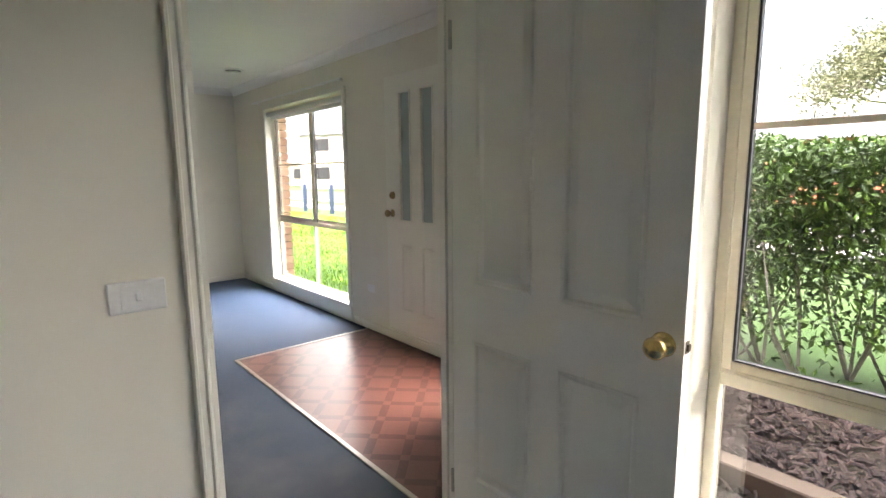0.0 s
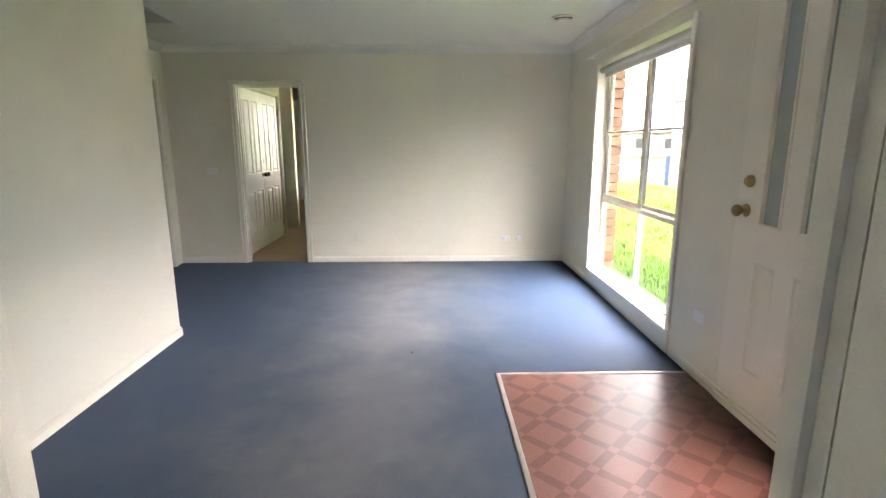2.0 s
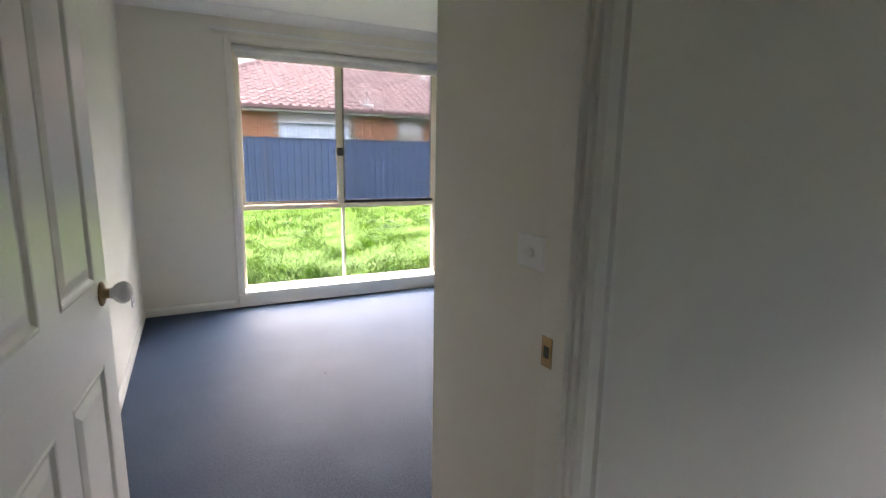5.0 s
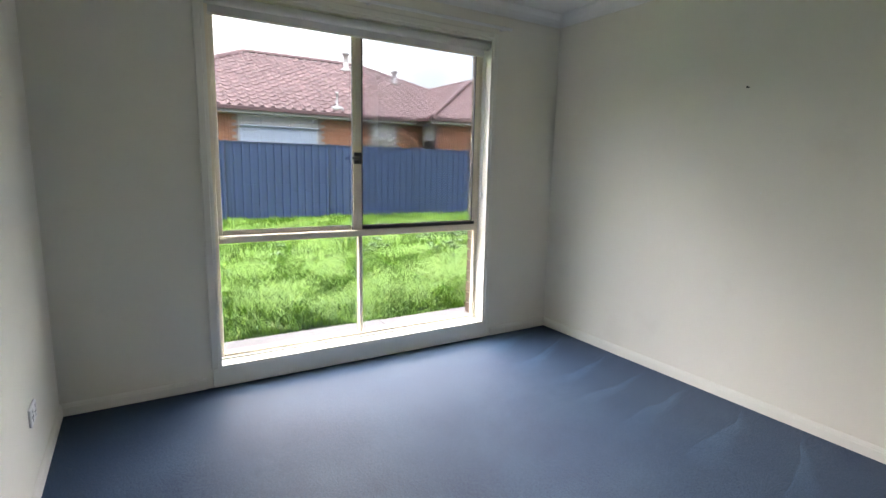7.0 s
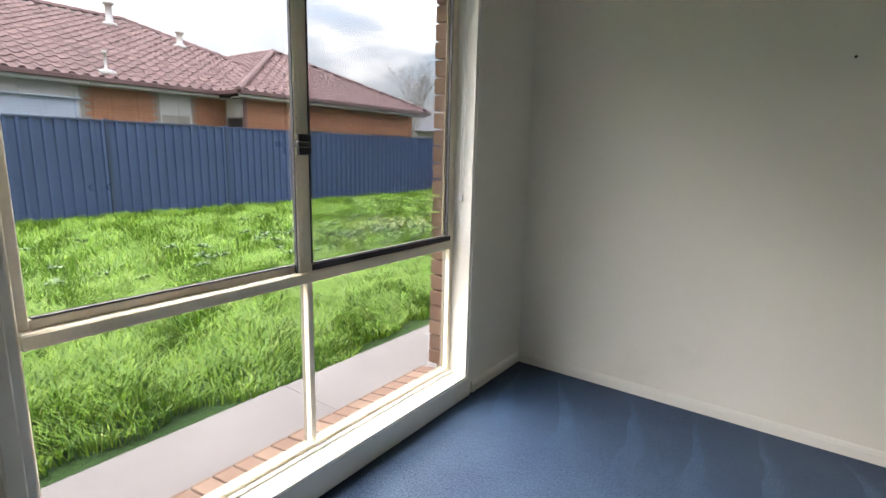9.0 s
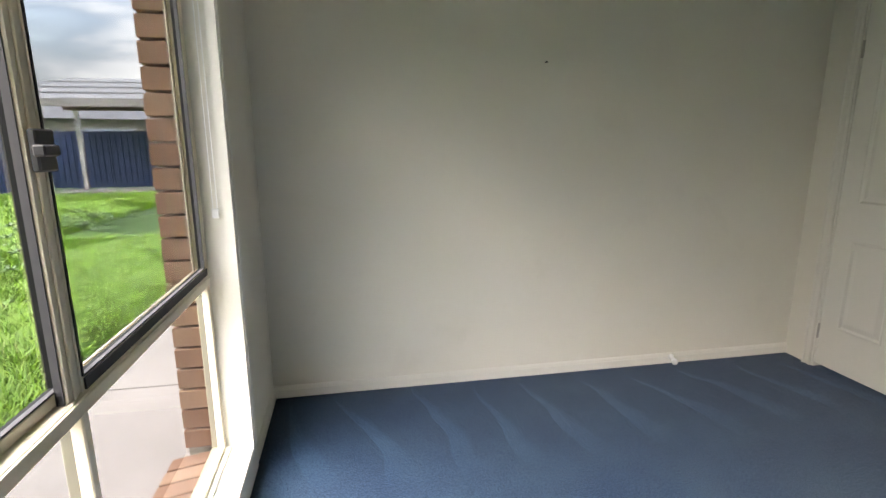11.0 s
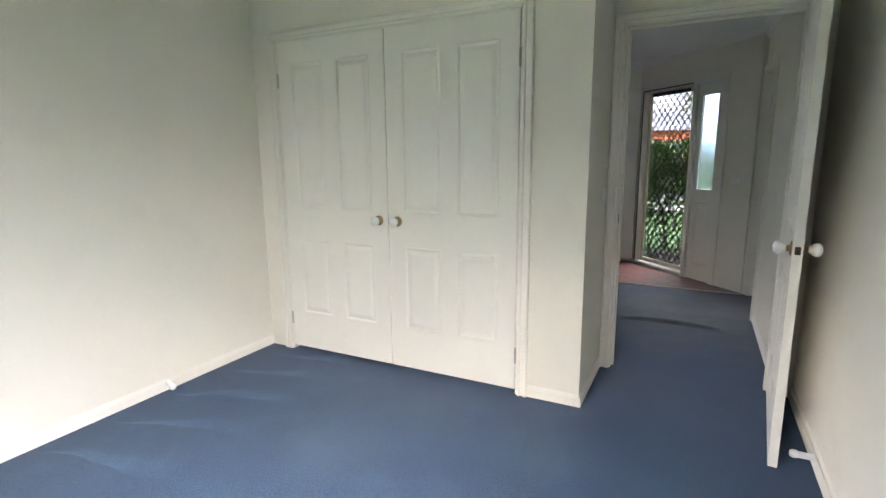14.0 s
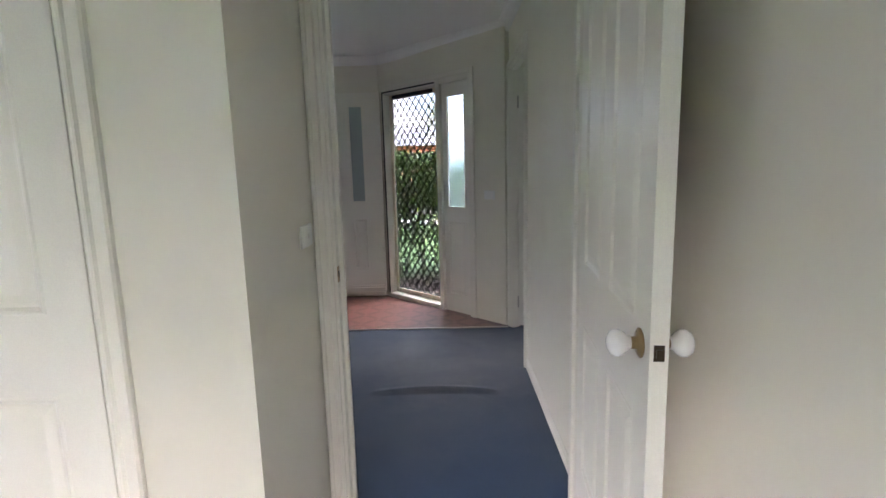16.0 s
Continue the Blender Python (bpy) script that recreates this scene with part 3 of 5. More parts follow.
def leaf_mesh(w, h, t, holes):
    """A door leaf with rectangular holes through both skins, closed within."""
    xs = sorted({0.0, w, *[v for a, b, c, d in holes for v in (a, b)]})
    zs = sorted({0.0, h, *[v for a, b, c, d in holes for v in (c, d)]})
    bm = bmesh.new()
    vs = {}

    def v(x, y, z):
        k = (round(x, 5), round(y, 5), round(z, 5))
        if k not in vs:
            vs[k] = bm.verts.new(k)
        return vs[k]

    for x0, x1 in zip(xs, xs[1:]):
        for z0, z1 in zip(zs, zs[1:]):
            if any(a <= x0 and x1 <= b and c <= z0 and z1 <= d for a, b, c, d in holes):
                continue
            for y in (-t / 2, t / 2):
                bm.faces.new((v(x0, y, z0), v(x1, y, z0), v(x1, y, z1), v(x0, y, z1)))
    for x in (0, w):
        for z0, z1 in zip(zs, zs[1:]):
            bm.faces.new((v(x, -t / 2, z0), v(x, t / 2, z0), v(x, t / 2, z1), v(x, -t / 2, z1)))
    for z in (0, h):
        for x0, x1 in zip(xs, xs[1:]):
            bm.faces.new((v(x0, -t / 2, z), v(x1, -t / 2, z), v(x1, t / 2, z), v(x0, t / 2, z)))
    return bm


def panel_door(name, w, h, place, turn, label, knob=None, knob_sides=(-1, 1), knob_x=None, knob_z=0.93, hinges=True, hinge_side=1, category="door", group="", rows=None, ball=None):
    """A moulded four-panel door; origin at the hinge edge, the leaf runs along its x."""
    d = empty(name, place, turn, label, category, group)
    t = 0.035
    s = 0.105 * w / 0.82
    cw = (w - 3 * s) / 2
    rows = rows or ((0.245, 0.765), (0.965, 1.88))
    holes = [(x, x + cw, a, b) for x in (s, 2 * s + cw) for a, b in rows]
    part("leaf", leaf_mesh(w, h, t, holes), DOOR, d)
    for side in (-1, 1):
        for a, b in rows:
            me = finish("panel", panel_mesh(cw, b - a, t, side), DOOR)
            for x in (s, 2 * s + cw):
                p = new("panel", me)
                p.parent = d
                p.location = (x, 0, a)
    kx = w - 0.06 if knob_x is None else knob_x
    if knob:
        for side in knob_sides:
            k = part("door_knob", lathe([(r, side * (t / 2 + z)) for r, z in BALL], "y"), ball or knob, d, "", True)
            k.location = (kx, 0, knob_z)
            r = part("rose", lathe([(r, side * (t / 2 + z)) for r, z in ROSE], "y"), OLD_BRASS if knob is PORCELAIN else knob, k, "brass rose", True)
        part("latch", boxes((w - 0.0005, w + 0.001, -0.010, 0.010, knob_z - 0.016, knob_z + 0.016), (w + 0.001, w + 0.007, -0.006, 0.006, knob_z - 0.008, knob_z + 0.008)), LATCH, d, "dark bronze latch plate")
    if hinges:
        for z in (0.2, 1.78):
            hb = join([boxes((-0.002, 0.0005, -t / 2, t / 2, z - 0.045, z + 0.045))])
            hb2 = lathe([(0.006, z - 0.045), (0.006, z + 0.045)], "z", 10)
            for vv in hb2.verts:
                vv.co.y += hinge_side * (t / 2 + 0.004)
                vv.co.x -= 0.003
            part("hinge", join([hb, hb2]), STEEL, d, "steel butt hinge")
    return d


# bedroom door, open against the hall-side wall: hinge at the door wall, leaf running towards the window
panel_door("bedroom_door", 0.795, 2.03, (DX0 - 0.012, 0.105, 0.015), 174.8, "open cream four-panel door with white porcelain knobs, standing over blue carpet",
           PORCELAIN, knob_z=0.93)
# front room door, open towards its window
panel_door("study_door", 0.80, 2.03, (6.068, 0.012, 0.015), 270.4, "open cream four-panel door with brass knobs beside the tall window",
           BRASS, knob_z=0.92, knob_x=0.752, hinge_side=-1)
# wardrobe pair
LW2 = (WD[1] - WD[0] - 0.036 - 0.018) / 2
panel_door("wardrobe_door", LW2, 2.008, (WX + 0.0145, WD[1] - 0.0235, 0.028), -90, "closed cream four-panel wardrobe door with a white porcelain knob",
           PORCELAIN, (-1,), LW2 - 0.062, 0.915, hinge_side=-1, category="wardrobe door", group="wardrobe doors")
panel_door("wardrobe_door", LW2, 2.008, (WX + 0.0145, WD[0] + 0.0235, 0.028), 90, "closed cream four-panel wardrobe door with a white porcelain knob",
           PORCELAIN, (1,), LW2 - 0.062, 0.915, hinge_side=1, category="wardrobe door", group="wardrobe doors")
struct("wall_wardrobe_inside", boxes((WX + 0.3, DX0 - 0.002, 1.125, NY - 0.002, 0.001, 0.02)), CARPET, "carpet inside the wardrobe", "carpet")
# cupboard pair in the passage
CW = (7.18 - 5.72 - 0.036 - 0.008) / 2
panel_door("cupboard_door", CW, 2.0, (3.42 - 0.02, 5.74, 0.015), 90, "closed cream panelled cupboard door in the passage", STEEL, (-1,), CW - 0.05, 0.95,
           hinge_side=-1, category="cupboard door", group="passage cupboard doors")
panel_door("cupboard_door", CW, 2.0, (3.42 - 0.02, 7.16, 0.015), -90, "closed cream panelled cupboard door in the passage", STEEL, (1,), CW - 0.05, 0.95,
           hinge_side=1, category="cupboard door", group="passage cupboard doors")
# recess door
panel_door("recess_door", 0.74, 2.0, (2.665, 5.16, 0.015), 200, "cream four-panel door standing ajar in the recess", OLD_BRASS, knob_z=0.95, hinge_side=1)


def front_door():
    """The entry door, folded back against the front wall: two tall frosted lights over two panels."""
    w, h, t = 0.73, 1.99, 0.038
    d = empty("front_door", (FX - 0.060, 1.225, 0.065), 90.5, "open cream front door with two frosted glass lights and aged brass knob and deadlock", "front door")
    strips = ((0.165, 0.145), (0.415, 0.145))
    rows = [(0.24, 0.76)]
    gl = (0.925, 1.87)
    holes = [(x, x + cw, a, b) for x, cw in strips for a, b in rows + [gl]]
    part("leaf", leaf_mesh(w, h, t, holes), DOOR, d)
    for side in (-1, 1):
        for x, cw in strips:
            p = part("panel", panel_mesh(cw, 0.52, t, side), DOOR, d)
            p.location = (x, 0, 0.24)
    for x, cw in strips:
        part("glass_light", boxes((x + 0.002, x + cw - 0.002, -0.003, 0.003, gl[0] + 0.002, gl[1] - 0.002)), DOORLIGHT, d, "frosted glass light")
        bead = bmesh.new()
        for side in (-1, 1):
            y0, y1 = sorted((side * t / 2 * 0.2, side * (t / 2 + 0.006)))
            for r in ((x, x + 0.012, y0, y1, gl[0], gl[1]), (x + cw - 0.012, x + cw, y0, y1, gl[0], gl[1]), (x + 0.012, x + cw - 0.012, y0, y1, gl[0], gl[0] + 0.012), (x + 0.012, x + cw - 0.012, y0, y1, gl[1] - 0.012, gl[1])):
                box(bead, *r)
        part("glazing_bead", bead, TRIM, d)
    for side in (-1, 1):
        k = part("door_knob", lathe([(r, side * (t / 2 + z)) for r, z in BALL], "y"), OLD_BRASS, d, "aged brass knob", True)
        k.location = (w - 0.075, 0, 0.985)
        part("rose", lathe([(r, side * (t / 2 + z)) for r, z in ROSE], "y"), OLD_BRASS, k, "", True)
        q = part("deadlock", lathe([(0.0001, side * t / 2), (0.029, side * t / 2), (0.028, side * (t / 2 + 0.012)), (0.02, side * (t / 2 + 0.02)), (0.0001, side * (t / 2 + 0.02))], "y"), OLD_BRASS, d, "aged brass deadlock", True)
        q.location = (w - 0.085, 0, 1.12)
        part("thumb_turn", boxes((-0.005, 0.005, min(side * 0.038, side * 0.052), max(side * 0.038, side * 0.052), -0.014, 0.014), bev=0.003), OLD_BRASS, q)
    part("weather_bar", boxes((0.01, w - 0.01, t / 2, t / 2 + 0.02, 0.015, 0.05), (0.01, w - 0.01, t / 2, t / 2 + 0.01, 0.05, 0.07)), TRIM, d)


front_door()


def strike(x0, x1, y0, y1, z, across):
    """A strike plate let into a jamb, with a dark mortice in it."""
    e = empty("strike_plate", ((x0 + x1) / 2, (y0 + y1) / 2, z), 0, "small brass strike plate on the cream door jamb", "strike plate", "strike plates")
    a, b = (x1 - x0) / 2, (y1 - y0) / 2
    part("plate", boxes((-a, a, -b, b, -0.028, 0.028)), OLD_BRASS, e)
    if across:
        part("mortice", boxes((-a - 0.0008, a + 0.0008, -b * 0.5, b * 0.5, -0.011, 0.011)), ALU_DARK, e)
    else:
        part("mortice", boxes((-a * 0.5, a * 0.5, -b - 0.0008, b + 0.0008, -0.011, 0.011)), ALU_DARK, e)


strike(5.243, 5.245, 0.022, 0.05, 0.945, True)
strike(DX0 + 0.002, DX0 + 0.03, BD[1] - 0.020, BD[1] - 0.018, 0.945, False)

# ---- windows ----


def prism(bm, face, along, s0, s1, d0, d1, z0, z1, bev=0.0):
    """A box by its run (s), its depth (d) on the facing axis and its height."""
    d0, d1 = sorted((d0, d1))
    if along == "y":
        box(bm, face + d0, face + d1, s0, s1, z0, z1, bev)
    else:
        box(bm, s0, s1, face + d0, face + d1, z0, z1, bev)
    return bm


def sheet_quad(face, s0, s1, d, z0, z1):
    """One upright sheet in the plane of a window."""
    bm = bmesh.new()
    bm.faces.new([bm.verts.new((face + d, s, z)) for s, z in ((s0, z0), (s1, z0), (s1, z1), (s0, z1))])
    return bm


def window(name, face, out, s0, s1, z0, z1, mull, trans, bars=(), screen=None, label="", latch_z=None):
    """An aluminium window in a reveal. face: the plane of the inner wall; out: +1 or -1, the outside along x."""
    w = empty(name, (0, 0, 0), 0, label, "window", "", "structure")
    A, B = out * 0.090, out * 0.136
    f = 0.030
    fr = bmesh.new()
    for a, b, c, d in ((s0, s0 + f, z0, z1), (s1 - f, s1, z0, z1), (s0 + f, s1 - f, z0, z0 + f), (s0 + f, s1 - f, z1 - f, z1)):
        prism(fr, face, "y", a, b, A, B, c, d, 0.003)
    part("window_frame", fr, ALU, w, "cream aluminium frame")
    m = bmesh.new()
    prism(m, face, "y", s0 + f, s1 - f, A - out * 0.006, B, trans - 0.022, trans + 0.022, 0.004)
    prism(m, face, "y", s0 + f, s1 - f, A - out * 0.012, A - out * 0.006, trans + 0.008, trans + 0.016)
    part("transom", m, ALU, w, "cream aluminium transom")
    part("mullion", prism(bmesh.new(), face, "y", mull - 0.013, mull + 0.013, A, B, z0 + f, trans - 0.022, 0.003), ALU, w)
    # sashes above the transom: one fixed, one sliding
    e = 0.026
    for k, (a, b, depth) in enumerate(((s0 + f, mull + 0.004, 0.116), (mull - 0.050, s1 - f, 0.098))):
        x0, x1 = out * (depth - 0.009), out * (depth + 0.009)
        el, er = (e, 0.036) if k == 0 else (0.058, e)
        lo, hi = trans + 0.022, z1 - f
        sb = bmesh.new()
        for p, q, c, d in ((a, a + el, lo, hi), (b - er, b, lo, hi), (a + el, b - er, lo, lo + e), (a + el, b - er, hi - e, hi)):
            prism(sb, face, "y", p, q, x0, x1, c, d, 0.003)
        if k:
            prism(sb, face, "y", a + 0.016, a + 0.026, out * (depth - 0.014), x0, lo, hi, 0.002)
            prism(sb, face, "y", a + 0.044, a + 0.052, out * (depth - 0.012), x0, lo, hi, 0.002)
        s = part("sash", sb, ALU, w, "cream aluminium sash")
        gk = prism(bmesh.new(), face, "y", (b - er - 0.005) if k == 0 else a + el, (b - er) if k == 0 else a + el + 0.005, x0 * 0.98, x1 * 1.02, lo + 0.028, hi - e)
        prism(gk, face, "y", a + el + 0.005, b - er - 0.005, x0 * 0.995, x1 * 0.99, lo + e, lo + e + 0.004)
        if k:
            # dark strip painted for the shade in the gap between the sashes
            prism(gk, face, "y", a - 0.004, a - 0.0005, x0 * 1.05, x1, lo, hi)
            prism(gk, face, "y", b - er - 0.006, b - er, x0 * 0.985, x1, lo + e, hi - e)
        if k and screen:
            prism(gk, face, "y", a + 0.06, b - 0.004, x0 * 0.955, x0 * 0.998, lo + 0.0005, lo + 0.024)
        part("gasket_gap_shade", gk, ALU_DARK, s, "black gaskets and a dark strip for the shaded gap between sashes")
        g = part("pane", sheet_quad(face, a + el, b - er, out * depth, lo + e, hi - e), GLASS, s, "glass pane tinted to dim the view outside")
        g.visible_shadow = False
        for zb in bars:
            part("glazing_bar", prism(bmesh.new(), face, "y", a + e, b - e, out * (depth - 0.007), out * (depth - 0.0025), zb - 0.008, zb + 0.008, 0.002), ALU, s)
    for a, b in ((s0 + f, mull - 0.013), (mull + 0.013, s1 - f)):
        g = part("pane", sheet_quad(face, a, b, out * 0.114, z0 + f, trans - 0.022), GLASS, w, "glass pane tinted to dim the view outside")
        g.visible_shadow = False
    if screen:
        a, b = screen
        sb = bmesh.new()
        e = 0.018
        for p, q, c, d in ((a, a + e, trans + 0.022, z1 - f), (b - e, b, trans + 0.022, z1 - f), (a + e, b - e, trans + 0.022, trans + 0.04), (a + e, b - e, z1 - f - e, z1 - f)):
            prism(sb, face, "y", p, q, out * 0.127, out * 0.135, c, d)
        sc = part("fly_screen", sb, ALU, w, "fly screen on the outside")
        q = part("screen_mesh", sheet_quad(face, a + e, b - e, out * 0.131, trans + 0.04, z1 - f - e), SCREEN, sc, "fine grey fly mesh")
        q.visible_shadow = False
    if latch_z:
        lb = prism(bmesh.new(), face, "y", mull - 0.050, mull + 0.006, out * 0.070, out * 0.084, latch_z - 0.036, latch_z + 0.036, 0.003)
        prism(lb, face, "y", mull - 0.068, mull - 0.020, out * 0.050, out * 0.070, latch_z - 0.010, latch_z + 0.010, 0.003)
        part("sash_latch", lb, BLACK, w, "black sash latch")
    # reveal lining: sides, head and sill
    rv = bmesh.new()
    t = 0.016
    prism(rv, face, "y", s0 - t, s0, -out * 0.014, B, z0 - t, z1 + t)
    prism(rv, face, "y", s1, s1 + t, -out * 0.014, B, z0 - t, z1 + t)
    prism(rv, face, "y", s0, s1, -out * 0.014, B, z1, z1 + t)
    part("reveal", rv, TRIM, w, "cream painted timber reveal")
    sl = bmesh.new()
    prism(sl, face, "y", s0, s1, -out * 0.016, out * 0.083, z0 - t, z0, 0.003)
    prism(sl, face, "y", s0, s1, out * 0.072, out * 0.090, z0, z0 + 0.012, 0.002)
    part("window_sill", sl, TRIM, w, "cream painted timber sill")
    return w


window("window_1", 0.0, -1, 0.755, 2.58, 0.128, 2.145, 1.645, 0.838, (), (1.66, 2.55), "tall cream aluminium window with a fly screen and a raised blind", 1.32)
window("window_2", FX, 1, LW[0] + 0.02, LW[1] - 0.02, LW[2] + 0.018, LW[3] - 0.018, 3.53, 0.835, (1.455,), None, "tall cream aluminium window with glazing bars, a bright street outside")
window("window_3", SX, 1, SW[0] + 0.02, SW[1] - 0.02, SW[2] + 0.018, SW[3] - 0.018, -1.68, 0.805, (1.455,), None, "tall cream aluminium window facing a hedge")

# aprons and casings round the windows
struct("trim", boxes((0.001, 0.016, BW[0] - 0.03, BW[1] + 0.03, 0.003, 0.112), bev=0.002), TRIM, "cream painted board under the window", "window apron")
struct("trim", boxes((FX - 0.016, FX - 0.001, LW[0] - 0.03, LW[1] + 0.03, 0.003, LW[2] + 0.001), bev=0.002), TRIM, "cream painted board under the window", "window apron")
struct("trim", boxes((SX - 0.016, SX - 0.001, SW[0] - 0.03, SW[1] + 0.03, 0.003, 0.112), bev=0.002), TRIM, "cream painted board under the window", "window apron")
for a, b, side in ((0.755, 2.58, "bed"), (LW[0] + 0.02, LW[1] - 0.02, "front"), (SW[0] + 0.02, SW[1] - 0.02, "study")):
    x0, x1 = {"bed": (0.0, 0.020), "front": (FX - 0.020, FX), "study": (SX - 0.02, SX)}[side]
    zt = {"bed": 2.16, "front": 2.06, "study": 2.1}[side]
    struct("trim", boxes((x0, x1, a - 0.055, a - 0.0165, 0.115 if side != "front" else 0.155, zt + 0.04), (x0, x1, b + 0.0165, b + 0.055, 0.115 if side != "front" else 0.155, zt + 0.04),
                         (x0, x1, a - 0.0165, b + 0.0165, zt + 0.003, zt + 0.04), bev=0.004), TRIM, "cream painted timber casing", "window casing")


def roller_blind(x, out, s0, s1, ztop, drop):
    d = empty("roller_blind", (x, (s0 + s1) / 2, ztop), 0, "pale grey roller blind, wound up at the head of the window", "roller blind")
    L = (s1 - s0) / 2
    bm = lathe([(0.0001, -L), (0.026, -L), (0.026, L), (0.0001, L)], "y", 20)
    r = part("roll", bm, BLIND, d, "", True)
    r.location = (out * 0.02, 0, -0.03)
    part("blind_fabric", boxes((min(out * 0.042, out * 0.046), max(out * 0.042, out * 0.046), -L + 0.02, L - 0.02, -0.04 - drop, -0.03)), BLIND, d, "pale grey fabric")
    part("bottom_rail", boxes((min(out * 0.038, out * 0.050), max(out * 0.038, out * 0.050), -L + 0.015, L - 0.015, -0.052 - drop, -0.04 - drop), bev=0.003), TRIM, d)
    return d


roller_blind(-0.002, -1, 0.76, 2.575, 2.143, 0.05)
roller_blind(FX + 0.002, 1, LW[0] + 0.025, LW[1] - 0.025, 2.04, 0.04)


def curtain_track(x, out, s0, s1, z):
    d = empty("curtain_track", (x, (s0 + s1) / 2, z), 0, "white metal curtain track above the window", "curtain track")
    L = (s1 - s0) / 2
    part("rail", boxes((min(0, -out * 0.012), max(0, -out * 0.012), -L, L, -0.010, 0.010), bev=0.003), PLASTIC, d)
    for k in (-1, 0, 1):
        y = k * (L - 0.06)
        part("bracket", boxes((min(0, out * 0.05), max(0, out * 0.05), y - 0.012, y + 0.012, -0.006, 0.016), bev=0.002), PLASTIC, d)
    return d


curtain_track(0.062, -1, 0.60, 2.71, 2.225)
curtain_track(FX - 0.062, 1, 2.62, 4.62, 2.145)

# cord beside the bedroom window
cord = empty("blind_cord", (-0.035, 2.565, 2.05), 0, "white blind cord loop hanging in the window reveal", "blind cord")
part("cord", boxes((-0.0015, 0.0015, -0.0015, 0.0015, -0.95, 0.0), (-0.0165, -0.0135, -0.0015, 0.0015, -0.95, 0.0)), PLASTIC, cord)
part("cleat", boxes((-0.02, 0.004, -0.004, 0.006, -0.985, -0.95), bev=0.002), PLASTIC, cord)


# ---- entry: screen door and sidelight, in the frame of the diagonal wall ----
def on_entry(ob):
    ob.matrix_world = pose(D0.x, D0.y, 0, 0, 0, DIAG)
    return ob


ef = on_entry(empty("entry_frame", (0, 0, 0), 0, "cream timber entry frame with a panelled sidelight", "door frame", "", "structure"))
part("post", boxes((0.36, 0.39, -0.10, 0.012, 0, 2.08), (0.72, 0.77, -0.10, 0.012, 0, 2.08), (DOOR_B - 0.035, DOOR_B, -0.10, 0.012, 0, 2.08),
                   (0.39, 0.72, -0.10, 0.012, 2.03, 2.08), (0.77, DOOR_B - 0.035, -0.10, 0.012, 2.03, 2.08), bev=0.003), TRIM, ef)
part("threshold", boxes((0.77, DOOR_B - 0.035, -0.12, 0.02, 0.0, 0.045), bev=0.006), TRIM, ef, "worn cream threshold")
# black strips painted in for the shade of the gap round the screen door
part("gap_shade", boxes((DOOR_B - 0.032, DOOR_B - 0.020, 0.0125, 0.017, 0.05, 2.044), (0.775, DOOR_B - 0.020, 0.0125, 0.017, 2.0445, 2.058)), ALU_DARK, ef, "black strips painted for the dark gap round the screen door")
# sidelight: frosted strip over a raised panel
part("stile", boxes((0.39, 0.445, -0.055, -0.020, 0.0, 2.03), (0.67, 0.72, -0.055, -0.020, 0.0, 2.03), (0.445, 0.67, -0.055, -0.020, 0.0, 0.16),
                    (0.445, 0.67, -0.055, -0.020, 0.84, 0.955), (0.445, 0.67, -0.055, -0.020, 1.93, 2.03)), DOOR, ef)
q = part("panel", panel_mesh(0.225, 0.68, 0.035, 1), DOOR, ef)
q.location = (0.445, -0.0375, 0.16)
q = part("frosted_light", boxes((0.447, 0.668, -0.040, -0.034, 0.957, 1.928)), FROST, ef, "frosted glass sidelight")
part("glazing_bead", boxes((0.445, 0.457, -0.034, -0.016, 0.955, 1.93), (0.658, 0.67, -0.034, -0.016, 0.955, 1.93), (0.457, 0.658, -0.034, -0.016, 0.955, 0.967), (0.457, 0.658, -0.034, -0.016, 1.918, 1.93)), TRIM, ef)


